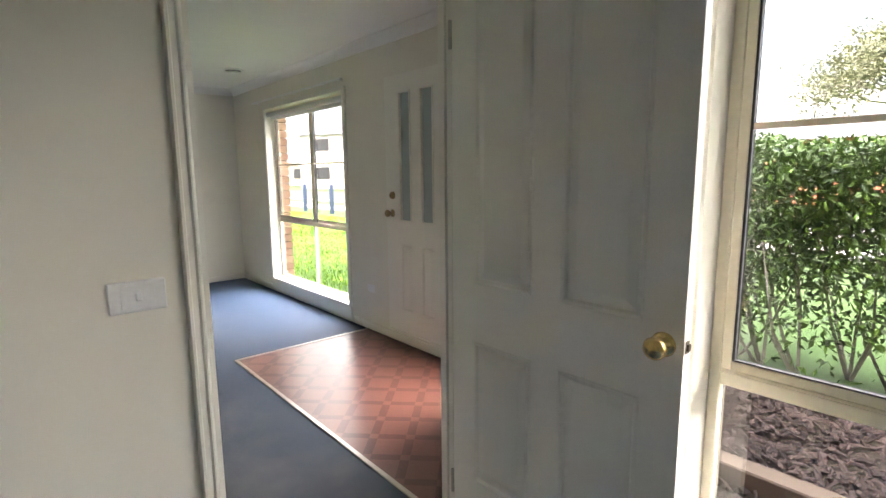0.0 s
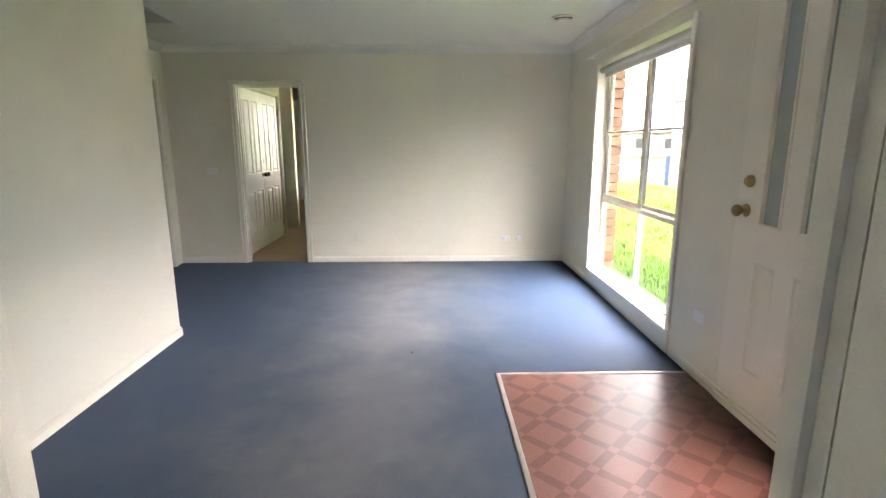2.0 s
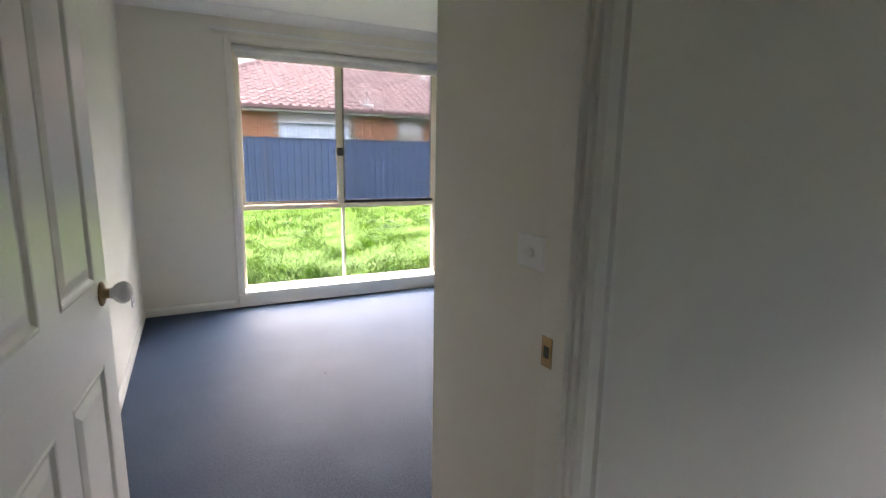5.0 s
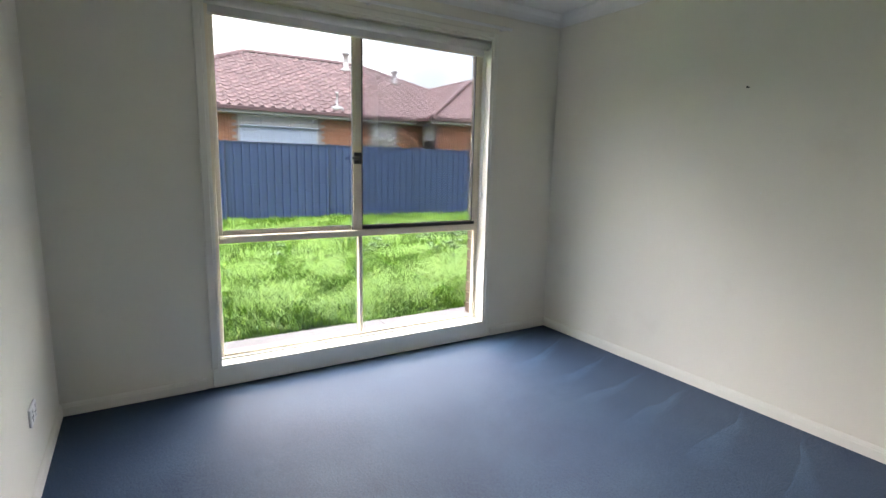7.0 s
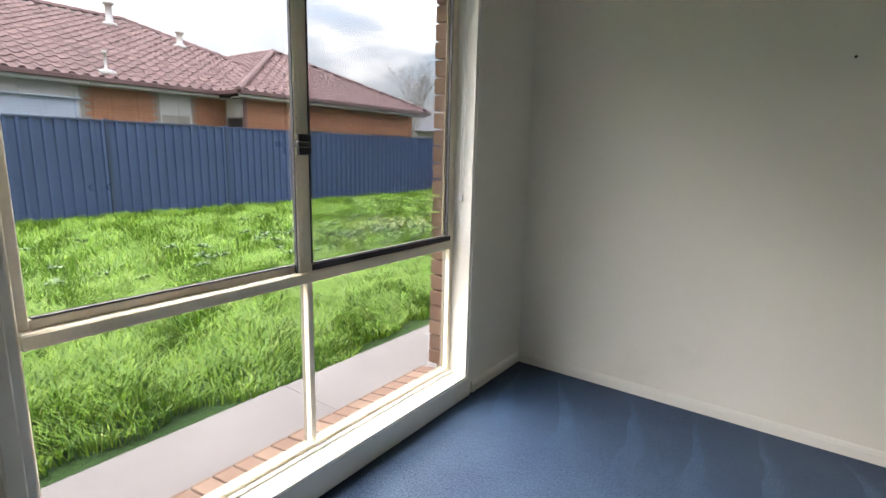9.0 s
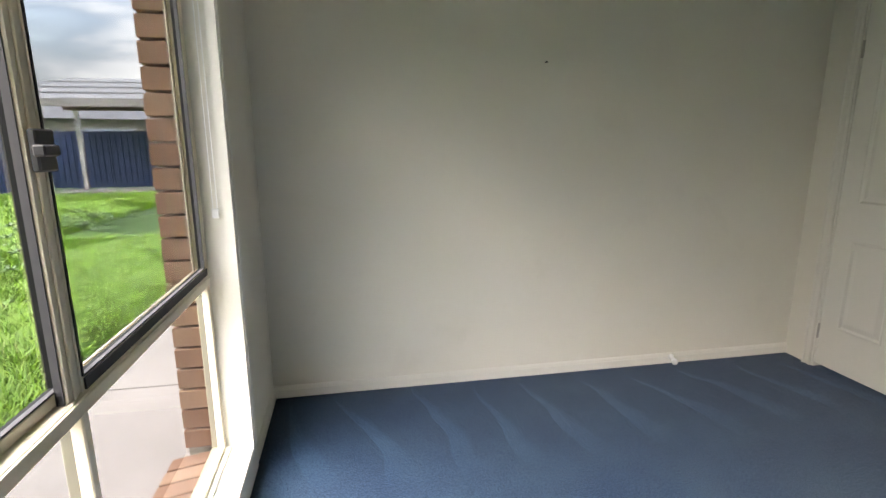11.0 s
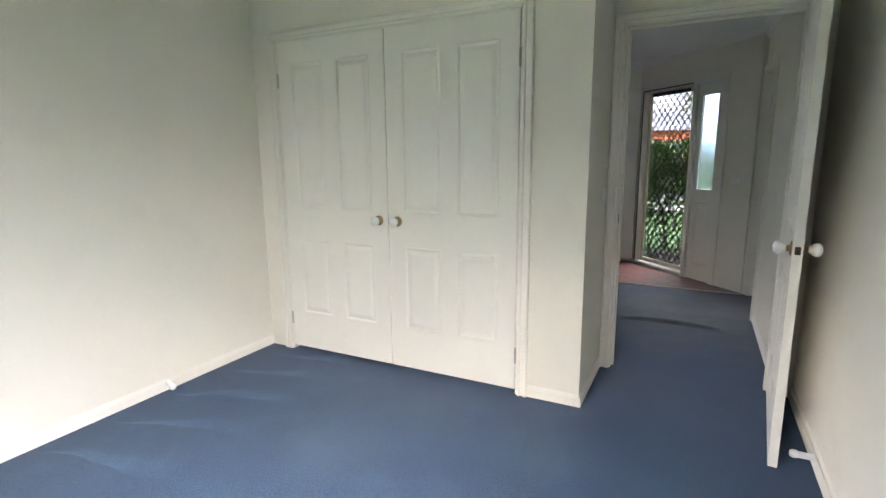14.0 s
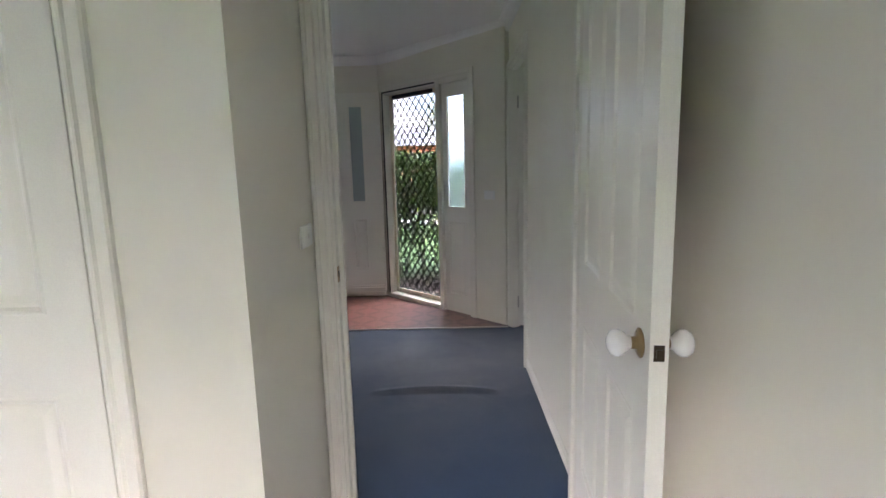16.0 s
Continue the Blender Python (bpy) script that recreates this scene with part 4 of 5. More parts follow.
def screen_door():
    a, b, z0, z1 = 0.7705, DOOR_B - 0.0355, 0.0455, 2.0295
    d = on_entry(empty("security_screen_door", (0, 0, 0), 0, "closed cream security screen door with a diamond grille", "security door"))
    y0, y1 = -0.088, -0.062
    f = 0.045
    part("screen_frame", boxes((a, a + f, y0, y1, z0, z1), (b - f, b, y0, y1, z0, z1), (a + f, b - f, y0, y1, z0, z0 + f), (a + f, b - f, y0, y1, z1 - f, z1), bev=0.004), ALU, d, "cream aluminium frame")
    # diamond grille of crossed flat bars
    bm = bmesh.new()
    x0, x1, c0, c1 = a + f, b - f, z0 + f, z1 - f
    pw, ph = 0.088, 0.102
    w2 = 0.0065

    def strut(p, q, yo):
        d2 = Vector((q[0] - p[0], q[1] - p[1]))
        n2 = Vector((-d2.y, d2.x)).normalized() * w2
        for yy in (yo,):
            vs = [bm.verts.new((p[0] + s * n2.x, yy + o, p[1] + s * n2.y)) for s, o in ((1, 0), (-1, 0), (-1, 0.004), (1, 0.004))]
            ws = [bm.verts.new((q[0] + s * n2.x, yy + o, q[1] + s * n2.y)) for s, o in ((1, 0), (-1, 0), (-1, 0.004), (1, 0.004))]
            for k in range(4):
                bm.faces.new((vs[k], vs[(k + 1) % 4], ws[(k + 1) % 4], ws[k]))

    slope = ph / pw
    k = -60
    while k < 60:
        for s in (1, -1):
            # the line z = c0 + k*ph + s*slope*(x - x0), clipped to the opening
            zs0 = c0 + k * ph
            ts = []
            for x in (x0, x1):
                z = zs0 + s * slope * (x - x0)
                if c0 <= z <= c1:
                    ts.append((x, z))
            for z in (c0, c1):
                x = x0 + (z - zs0) / (s * slope)
                if x0 < x < x1:
                    ts.append((x, z))
            if len(ts) == 2 and abs(ts[0][0] - ts[1][0]) > 1e-3:
                strut(ts[0], ts[1], -0.078 if s > 0 else -0.0735)
        k += 1
    part("diamond_grille", bm, ALU_DARK, d, "black diamond grille")
    q = part("screen_mesh", boxes((x0, x1, -0.069, -0.068, c0, c1)), DOOR_MESH, d, "fine fly mesh")
    q.visible_shadow = False
    part("closer", boxes((a + 0.1, b - 0.08, -0.06, -0.035, z1 - 0.045, z1 - 0.01), bev=0.004), BLACK, d, "black door closer")
    return d


screen_door()
on_entry(struct("trim", boxes((0.32, 0.36, 0.001, 0.016, 0, 2.12), (0.36, DOOR_B, 0.001, 0.016, 2.08, 2.12), bev=0.003), TRIM, "cream painted entry architrave", "architrave"))

# ---- outside: shell of the house ----
BRX = -0.14


def shell(name, mat, x0, x1, y0, y1, holes=(), along="y"):
    return wall(name, mat, x0, x1, y0, y1, holes, along, z1=2.55, label="mortar-jointed brick veneer", zlo=GZ - 0.1)


shell("wall_outer_west", MORTAR, BRX - 0.138, BRX - 0.034, -4.0, 14.0, [(0.60, 2.72, 0.03, 2.20)])
shell("wall_outer_front", MORTAR, FX + 0.164, FX + 0.268, 1.6, 9.0, [(LW[0] - 0.10, LW[1] + 0.10, 0.03, 2.12)])
shell("wall_outer_study", MORTAR, SX + 0.164, SX + 0.268, -3.4, -0.10, [(SW[0] - 0.10, SW[1] + 0.10, 0.03, 2.16)])
struct("roof", boxes((-0.30, 7.48, -4.0, 14.0, 2.56, 2.62)), CEIL, "pale eaves lining round the house", "roof")
# unseen slab, added to keep sky light off the entry and hall
struct("roof_entry_shade", boxes((6.30, 8.25, -0.9, 2.0, 2.50, 2.555)), CEIL, "unseen pale slab added over the entry to shade it", "roof")
struct("roof_gutter", boxes((-0.42, -0.305, -4.0, 14.0, 2.54, 2.66), (7.485, 7.60, 2.0, 14.0, 2.54, 2.66)), GUTTER, "dark red gutter along the eaves", "gutter")

BL, BH_, BW_, J = 0.230, 0.076, 0.110, 0.010
brick_me = {}


def brick(lx, ly, lz, x, y, z, parent):
    key = (round(lx, 3), round(ly, 3), round(lz, 3))
    if key not in brick_me:
        brick_me[key] = finish("brick", boxes((-lx / 2, lx / 2, -ly / 2, ly / 2, -lz / 2, lz / 2), bev=0.003), BRICK)
    b = new("brick", brick_me[key])
    b.parent = parent
    b.location = (x, y, z)
    b.rotation_euler = (random.uniform(-0.006, 0.006), random.uniform(-0.006, 0.006), random.uniform(-0.006, 0.006))
    return b


def brick_reveal(name, xo, out, s0, s1, zs, zt):
    """The bricks at both sides of an opening and the brick-on-edge sill."""
    d = empty(name, (0, 0, 0), 0, "orange-red bricks round the window opening", "brickwork", "", "structure")
    xc = xo + out * BW_ / 2
    n = int((zt - zs) / (BH_ + J))
    for k in range(n):
        z = zs + 0.03 + (k + 0.5) * (BH_ + J)
        for s, sg in ((s0, -1), (s1, 1)):
            ln = BL if k % 2 == 0 else BL / 2
            brick(BW_, ln, BH_, xc, s + sg * (ln / 2 + random.uniform(-0.002, 0.003)), z, d)
            if k % 2:
                brick(BW_, BL, BH_, xc, s + sg * (ln + J + BL / 2), z, d)
            else:
                brick(BW_, BL / 2, BH_, xc, s + sg * (ln + J + BL / 4), z, d)
    m = int((s1 - s0) / (BH_ + J))
    for k in range(m + 1):
        b = brick(BL * 0.75, BH_, BW_, xo + out * (BL * 0.75 / 2 - 0.02), s0 + (k + 0.5) * (s1 - s0) / (m + 1), zs - 0.045, d)
        b.rotation_euler = (0, out * 0.16, 0)
    return d


brick_reveal("wall_brick_west", -0.140, -1, 0.735, 2.60, 0.10, 2.2)
brick_reveal("wall_brick_front", FX + 0.140, 1, LW[0], LW[1], 0.10, 2.1)
brick_reveal("wall_brick_study", SX + 0.140, 1, SW[0], SW[1], 0.10, 2.1)

# ---- ground ----
struct("ground", boxes((-120, 120, -120, 120, GZ - 0.3, GZ - 0.06)), LAWN, "grassy suburban ground", "ground")
path_w = empty("pavement", (0, 0, 0), 0, "pinkish grey concrete path along the house", "concrete path", "", "structure")
for k in range(12):
    part("slab", boxes((-1.02, -0.27, -4 + k * 1.5 + 0.19, -4 + (k + 1) * 1.5 + 0.184, GZ - 0.1, GZ + 0.045 + 0.004 * (k % 2)), bev=0.003), CONCRETE, path_w)
struct("lawn_ground", boxes((-9.9, -1.02, -6, 22, GZ - 0.1, GZ - 0.03)), LAWN, "thick green turf in the side yard", "turf")


def blades(name, x0, x1, y0, y1, count, h0, h1, mat, label, cat, base, keep=None, lean=0.5, wid=0.006, seed=1):
    """Long grass: curved blades of two quads, thicker in tussocks."""
    rng = np.random.default_rng(seed)
    xs, ys = rng.uniform(x0, x1, count), rng.uniform(y0, y1, count)
    if keep is not None:
        ok = keep(xs, ys, rng)
        xs, ys = xs[ok], ys[ok]
    n = len(xs)
    a1, a2 = xs + 0.21 * np.sin(ys * 2.3 + 0.7), ys + 0.17 * np.sin(xs * 3.1)
    hump = np.sin(a1 * 13.3 + 1.6 * np.sin(a2 * 5.9)) * np.cos(a2 * 9.1 + 1.4 * np.sin(a1 * 6.7)) + 0.4 * np.sin(a1 * 29 + a2 * 11) * np.sin(a2 * 23 - a1 * 9)
    wave = np.sin(a1 * 3.3 + 2.0) * np.sin(a2 * 2.7 + 0.6 * a1)
    tuft = np.clip(0.55 + 0.55 * hump + 0.35 * wave, 0.0, 1.5)
    nearpath = np.clip((-0.9 - xs) * 1.6, 0.45, 1.0) if x0 < 0 else 1.0
    hgt = nearpath * (h0 + (h1 - h0) * rng.random(n) ** 1.4) * (0.78 + 0.30 * tuft)
    ang = 2.4 * np.sin(a1 * 2.1 + 1.2 * np.sin(a2 * 1.9)) + 1.3 * np.sin(a2 * 5.7 + a1 * 3) + rng.normal(0, 1.3, n)
    ln = lean * (0.6 + 0.9 * rng.random(n)) * hgt
    wd = wid * (0.7 + 0.6 * rng.random(n))
    side = np.stack([-np.sin(ang), np.cos(ang)], -1) * wd[:, None]
    fwd = np.stack([np.cos(ang), np.sin(ang)], -1)
    p = np.stack([xs, ys], -1)
    v = np.zeros((n, 5, 3))
    v[:, 0, :2], v[:, 1, :2] = p - side / 2, p + side / 2
    mid = p + fwd * (ln * 0.3)[:, None]
    v[:, 2, :2], v[:, 3, :2] = mid + side * 0.42, mid - side * 0.42
    v[:, 2, 2] = v[:, 3, 2] = hgt * 0.62
    v[:, 4, :2] = p + fwd * ln[:, None]
    v[:, 4, 2] = hgt * 0.93
    v[:, :, 2] += base
    idx = np.arange(n)[:, None] * 5
    me = bpy.data.meshes.new(name)
    quads, tris = (idx + [0, 1, 2, 3]).tolist(), (idx + [3, 2, 4]).tolist()
    me.from_pydata(v.reshape(-1, 3).tolist(), [], quads + tris)
    me.materials.append(mat)
    return tagged(new(name, me), label, cat, "", "stuff")


def soil_patch(x, y, rx, ry, seed):
    """A bare patch with a ragged edge, a few millimetres proud of the turf."""
    rg = random.Random(seed)
    bm = bmesh.new()
    c = bm.verts.new((x, y, GZ - 0.012))
    ring = []
    for k in range(48):
        a = 2 * math.pi * k / 48
        r = 1 + 0.22 * math.sin(3 * a + seed) + 0.12 * math.sin(7 * a) + rg.uniform(-0.12, 0.12)
        ring.append(bm.verts.new((x + rx * r * math.cos(a), y + ry * r * math.sin(a), GZ - 0.027)))
    for k in range(48):
        bm.faces.new((c, ring[k], ring[(k + 1) % 48]))
    return struct("soil", bm, SOIL, "bare straw-coloured soil patch in the lawn", "bare soil")


for q in ((-5.4, 8.1, 0.85, 1.25, 1), (-4.1, 5.4, 0.5, 0.45, 2), (-4.5, 6.4, 0.4, 0.5, 3)):
    soil_patch(*q)


def bare(xs, ys, rng):
    d = np.minimum(np.hypot((xs + 5.4) / 0.85, (ys - 8.1) / 1.25), np.hypot((xs + 4.1) / 0.5, (ys - 5.4) / 0.45))
    d = np.minimum(d, np.hypot((xs + 4.5) / 0.4, (ys - 6.4) / 0.5))
    edge = -1.17 + 0.09 * np.sin(ys * 3.1) + 0.05 * np.sin(ys * 9.7)
    return ((d > 0.75 + 0.5 * rng.random(len(xs))) | (rng.random(len(xs)) < 0.22)) & (xs < edge)


blades("grass", -4.2, -0.92, -2.5, 9.0, 200000, 0.10, 0.21, GRASS, "long bright green grass beside the path", "grass", GZ - 0.03, bare, 0.7, 0.0075)
blades("grass", -9.7, -4.2, -4.0, 17.0, 130000, 0.09, 0.19, GRASS, "long bright green grass in the side yard", "grass", GZ - 0.03, bare, 0.6, 0.012, 2)
blades("grass", 8.0, 14.0, 2.0, 20.0, 50000, 0.05, 0.09, GRASS, "mown front lawn", "grass", GZ - 0.06, None, 0.5, 0.012, 3)

# flat rosettes of broad-leaved weeds among the grass
wr = np.random.default_rng(31)
wv, wf = [], []
for k in range(230):
    far = k % 3 == 0
    x, y = (wr.uniform(-5.6, -3.6), wr.uniform(9.0, 12.0)) if far else (wr.normal(-4.6, 0.75), wr.normal(6.6, 1.2))
    if k % 11 == 0:
        x, y = wr.uniform(-8, -2), wr.uniform(2, 12)
    zz, turn0 = GZ + wr.uniform(0.04, 0.10), wr.uniform(0, 6.28)
    for j in range(7):
        a0 = turn0 + j * 0.9 + wr.normal(0, 0.12)
        r0, w0, up0 = wr.uniform(0.07, 0.13), wr.uniform(0.022, 0.035), wr.uniform(0.01, 0.06)
        c0, s0 = math.cos(a0), math.sin(a0)
        base = len(wv)
        wv += [(x, y, zz), (x + c0 * r0 * 0.55 - s0 * w0, y + s0 * r0 * 0.55 + c0 * w0, zz + up0), (x + c0 * r0, y + s0 * r0, zz + up0 * 0.6), (x + c0 * r0 * 0.55 + s0 * w0, y + s0 * r0 * 0.55 - c0 * w0, zz + up0)]
        wf += [(base, base + 1, base + 2), (base, base + 2, base + 3)]
me = bpy.data.meshes.new("weeds")
me.from_pydata(wv, [], wf)
me.materials.append(WEED)
tagged(new("weeds", me), "grey-green broad-leaved weeds round the bare soil", "weeds", "", "stuff")

# ---- steel fence ----
FXF = -9.75


def fence(name, a, b, label):
    a, b = Vector(a), Vector(b)
    n = max(1, round((b - a).length / 2.38))
    step = (b - a) / n
    d = empty(name, (a.x, a.y, GZ), math.degrees(math.atan2(step.y, step.x)), label, "steel fence")
    L = step.length
    me_post = finish("post", boxes((-0.03, 0.03, -0.028, 0.028, 0, 1.90), bev=0.003), FENCE_POST)
    me_rail = finish("rail", boxes((0.031, L - 0.031, -0.022, 0.022, 1.84, 1.88), bev=0.003), FENCE_POST)
    bm = bmesh.new()
    w, xs = L - 0.07, []
    m = 13
    for k in range(m):
        x = 0.035 + k * w / m
        p = w / m
        xs += [(x, 0.0), (x + p * 0.60, 0.0), (x + p * 0.68, -0.045), (x + p * 0.92, -0.045)]
    xs.append((0.035 + w, 0.0))
    lo, hi = [bm.verts.new((x, y + 0.012, 0.02)) for x, y in xs], [bm.verts.new((x, y + 0.012, 1.845)) for x, y in xs]
    for k in range(len(xs) - 1):
        bm.faces.new((lo[k], lo[k + 1], hi[k + 1], hi[k]))
    me_sheet = finish("sheet", bm, FENCE)
    for k in range(n + 1):
        o = new("post", me_post)
        o.parent, o.location = d, (k * L, 0, 0)
    for k in range(n):
        for nm, me in (("rail", me_rail), ("sheet", me_sheet)):
            o = new(nm, me)
            o.parent, o.location = d, (k * L, 0, 0)
    return d


fence("fence", (FXF, -5.2), (FXF, 19.6), "dark blue ribbed steel fence along the lawn")
fence("fence", (FXF, 19.6), (2.2, 19.6), "dark blue ribbed steel fence at the end of the yard")

# ---- neighbour's house ----


def tile_roof(parent, corners, eave0, eave1, up, rise_rows, near):
    """Courses of curved tiles over a plane: from eave0 to eave1, up the vector; corners gives the outline in plan."""
    a, b, up = Vector(eave0), Vector(eave1), Vector(up)
    u = (b - a).normalized()
    nrm = u.cross(up).normalized()
    if nrm.z < 0:
        nrm = -nrm
    L = (b - a).length
    tw, row = 0.30, 0.33
    # one tile: a pan and a roll
    prof = [(-0.5, 0.012), (-0.38, 0.0), (-0.12, 0.0), (0.02, 0.016), (0.16, 0.052), (0.30, 0.058), (0.42, 0.040), (0.5, 0.018)]
    v = up.normalized()

    def tile_pts(o):
        out = []
        for s, lift in ((0.0, 0.022), (1.06, 0.0)):
            for p, q in prof:
                out.append(o + u * (p * tw * 1.03) + v * (s * row) + nrm * (q + lift))
        for p, q in prof:
            out.append(o + u * (p * tw * 1.03) + nrm * (q - 0.004))
        return out

    m = len(prof)
    faces = [(k, k + 1, m + k + 1, m + k) for k in range(m - 1)] + [(2 * m + k, 2 * m + k + 1, k + 1, k) for k in range(m - 1)]
    one = bpy.data.meshes.new("tile")
    one.from_pydata([p for p in tile_pts(Vector((0, 0, 0)))], [], faces)
    one.materials.append(TILE)
    verts, fcs, made = [], [], 0

    def inside(p):
        s = False
        n = len(corners)
        for i in range(n):
            (x0, y0), (x1, y1) = corners[i], corners[(i + 1) % n]
            if (y0 > p.y) != (y1 > p.y) and p.x < (x1 - x0) * (p.y - y0) / (y1 - y0) + x0:
                s = not s
        return s

    for r in range(rise_rows):
        for c in range(int(L / tw)):
            o = a + u * ((c + 0.5) * tw) + v * (r * row) + nrm * random.uniform(0, 0.006)
            if not inside(o + v * row * 0.5):
                continue
            if near(o) and made < 300:
                t = new("roof_tile", one)
                t.parent, t.location = parent, o
                made += 1
            else:
                k0 = len(verts)
                verts += tile_pts(o)
                fcs += [tuple(i + k0 for i in f) for f in faces]
    if verts:
        me = bpy.data.meshes.new("roof_tiles")
        me.from_pydata(verts, [], fcs)
        me.materials.append(TILE_FAR)
        q = new("roof_tiles", me)
        q.parent = parent
        q["kind"] = "stuff"


def hip(bm_list, a, b):
    """A ridge capping between two points."""
    a, b = Vector(a), Vector(b)
    d = (b - a)
    n = max(1, int(d.length / 0.38))
    for k in range(n):
        p, q = a + d * (k / n), a + d * ((k + 1.08) / n)
        bm_list.append(extrude_profile([(-0.11, -0.02), (-0.07, 0.05), (0, 0.085), (0.07, 0.05), (0.11, -0.02)], p + Vector((0, 0, 0.03)), q + Vector((0, 0, 0.045))))


NXW = -13.0      # neighbour's near wall
EZ = 2.80        # eave height
house = empty("neighbour_house", (0, 0, 0), 0, "orange brick house with a red tiled hip roof behind a fence", "house")
PITCH = 0.475
Y0, Y1, Y2 = -1.05, 9.2, 16.7        # main block, then a projecting wing
WXN = -12.0                         # the wing's near wall


def brick_wall(x, y0, y1, z0, z1, skip=()):
    """Courses of bricks along y, proud of a mortar backing."""
    verts, faces = [], []
    z, k = z0, 0
    while z + BH_ <= z1:
        y = y0 - (BL / 2 if k % 2 else 0)
        while y < y1:
            a, b = max(y, y0), min(y + BL, y1)
            if b - a > 0.03 and not any(a < s1 and b > s0 and z < t1 and z + BH_ > t0 for s0, s1, t0, t1 in skip):
                o = len(verts)
                e = 0.004
                verts += [(x, a, z), (x, b, z), (x, b, z + BH_), (x, a, z + BH_), (x + 0.012, a + e, z + e), (x + 0.012, b - e, z + e), (x + 0.012, b - e, z + BH_ - e), (x + 0.012, a + e, z + BH_ - e)]
                faces += [tuple(o + i for i in f) for f in ((4, 5, 6, 7), (0, 1, 5, 4), (1, 2, 6, 5), (2, 3, 7, 6), (3, 0, 4, 7))]
            y += BL + J
        z += BH_ + J
        k += 1
    me = bpy.data.meshes.new("bricks")
    me.from_pydata(verts, [], faces)
    me.materials.append(BRICK_FAR)
    ob = new("bricks", me)
    ob.parent = house
    ob["kind"] = "stuff"


BRICK_FAR = per_piece("brick_far", (0.50, 0.19, 0.085), (0.60, 0.27, 0.14), island=True)
part("wall", boxes((NXW - 9, NXW, Y0, Y1 - 0.001, GZ - 0.1, EZ - 0.15), (WXN - 10, WXN, Y1, Y2, GZ - 0.1, EZ - 0.15)), MORTAR, house)
skips = [(3.07, 5.45, 1.1, 2.66), (7.30, 8.15, 0.8, 2.66), (8.9, 8.901, 0.8, 0.81)]
brick_wall(NXW + 0.001, Y0, Y1, 1.0, EZ - 0.14, skips)
brick_wall(WXN + 0.001, Y1, Y2, 1.0, EZ - 0.14)
part("fascia", boxes((NXW + 0.42, NXW + 0.45, Y0, Y1 - 0.45, EZ - 0.16, EZ - 0.02), (WXN + 0.42, WXN + 0.45, Y1 - 0.45, Y2 + 0.45, EZ - 0.16, EZ - 0.02)), RENDER, house, "pale fascia")
part("gutter", boxes((NXW + 0.451, NXW + 0.56, Y0, Y1 - 0.56, EZ - 0.09, EZ + 0.02), (WXN + 0.451, WXN + 0.56, Y1 - 0.45, Y2 + 0.56, EZ - 0.09, EZ + 0.02),
                     (NXW + 0.45, WXN + 0.451, Y1 - 0.56, Y1 - 0.4505, EZ - 0.09, EZ + 0.02), bev=0.01), GUTTER, house, "dark red gutter")
part("soffit", boxes((NXW, NXW + 0.42, Y0, Y1, EZ - 0.17, EZ - 0.15), (WXN, WXN + 0.42, Y1 - 0.42, Y2 + 0.42, EZ - 0.17, EZ - 0.15)), RENDER, house)
for s0, s1, t0, t1 in skips[:2]:
    wn_ = part("window", boxes((NXW - 0.06, NXW - 0.03, s0 + 0.04, s1 - 0.04, t0, 2.10)), DARKGLASS, house, "dark window under a pale panel")
    part("window_frame", boxes((NXW - 0.03, NXW + 0.012, s0, s0 + 0.04, t0, 2.14), (NXW - 0.03, NXW + 0.012, s1 - 0.04, s1, t0, 2.14), (NXW - 0.03, NXW + 0.012, s0 + 0.04, s1 - 0.04, 2.08, 2.14)), RENDER, wn_)
    part("cladding_panel", boxes((NXW - 0.03, NXW + 0.006, s0, s1, 2.141, 2.64)), RENDER, house, "pale cladding panel")
sh = part("roller_shutter", join([boxes((NXW + 0.013, NXW + 0.03, 3.12, 5.40, 1.1 + k * 0.06, 1.1 + k * 0.06 + 0.055), bev=0.004) for k in range(20)]), SHUTTER, house, "pale blue roller shutter")
part("shutter_box", boxes((NXW + 0.007, NXW + 0.16, 3.08, 5.44, 2.30, 2.34), bev=0.01), SHUTTER, house)
# roof: main block a hip; its ridge runs along y
EX, EYN = NXW + 0.5, Y1 + 2.0
RW = 5.2
RX, RZ = EX - RW, EZ + RW * PITCH
lenup = RW / math.cos(math.atan(PITCH))
RY0, RY1 = 4.15, 8.6
tile_roof(house, [(EX, Y0), (EX, 13.8), (RX, RY1), (RX, RY0)], (EX, Y0, EZ), (EX, 13.8, EZ), (-1, 0, PITCH), int(lenup / 0.33) + 1, lambda o: o.x > EX - 1.25 and 1.0 < o.y < 10.0)
caps = []
hip(caps, (RX, RY0, RZ), (RX, RY1, RZ))
hip(caps, (RX, RY1, RZ), (EX, RY1 + RW, EZ))
hip(caps, (RX, RY0, RZ), (EX, RY0 - RW, EZ))
# wing: a lower hip
WEX = WXN + 0.5
WYC = (Y1 + Y2) / 2
WH = (Y2 - Y1 + 1.0) / 2
wz = EZ + WH * PITCH
tile_roof(house, [(WEX, Y1 - 0.5), (WEX, Y2 + 0.5), (WEX - WH, WYC)], (WEX, Y1 - 0.5, EZ), (WEX, Y2 + 0.5, EZ), (-1, 0, PITCH), 16, lambda o: False)
tile_roof(house, [(WEX, Y1 - 0.5), (WEX - WH, WYC), (WEX - 10, WYC), (WEX - 10, Y1 - 0.5)], (WEX, Y1 - 0.5, EZ), (WEX - 10, Y1 - 0.5, EZ), (0, 1, PITCH), 16, lambda o: False)
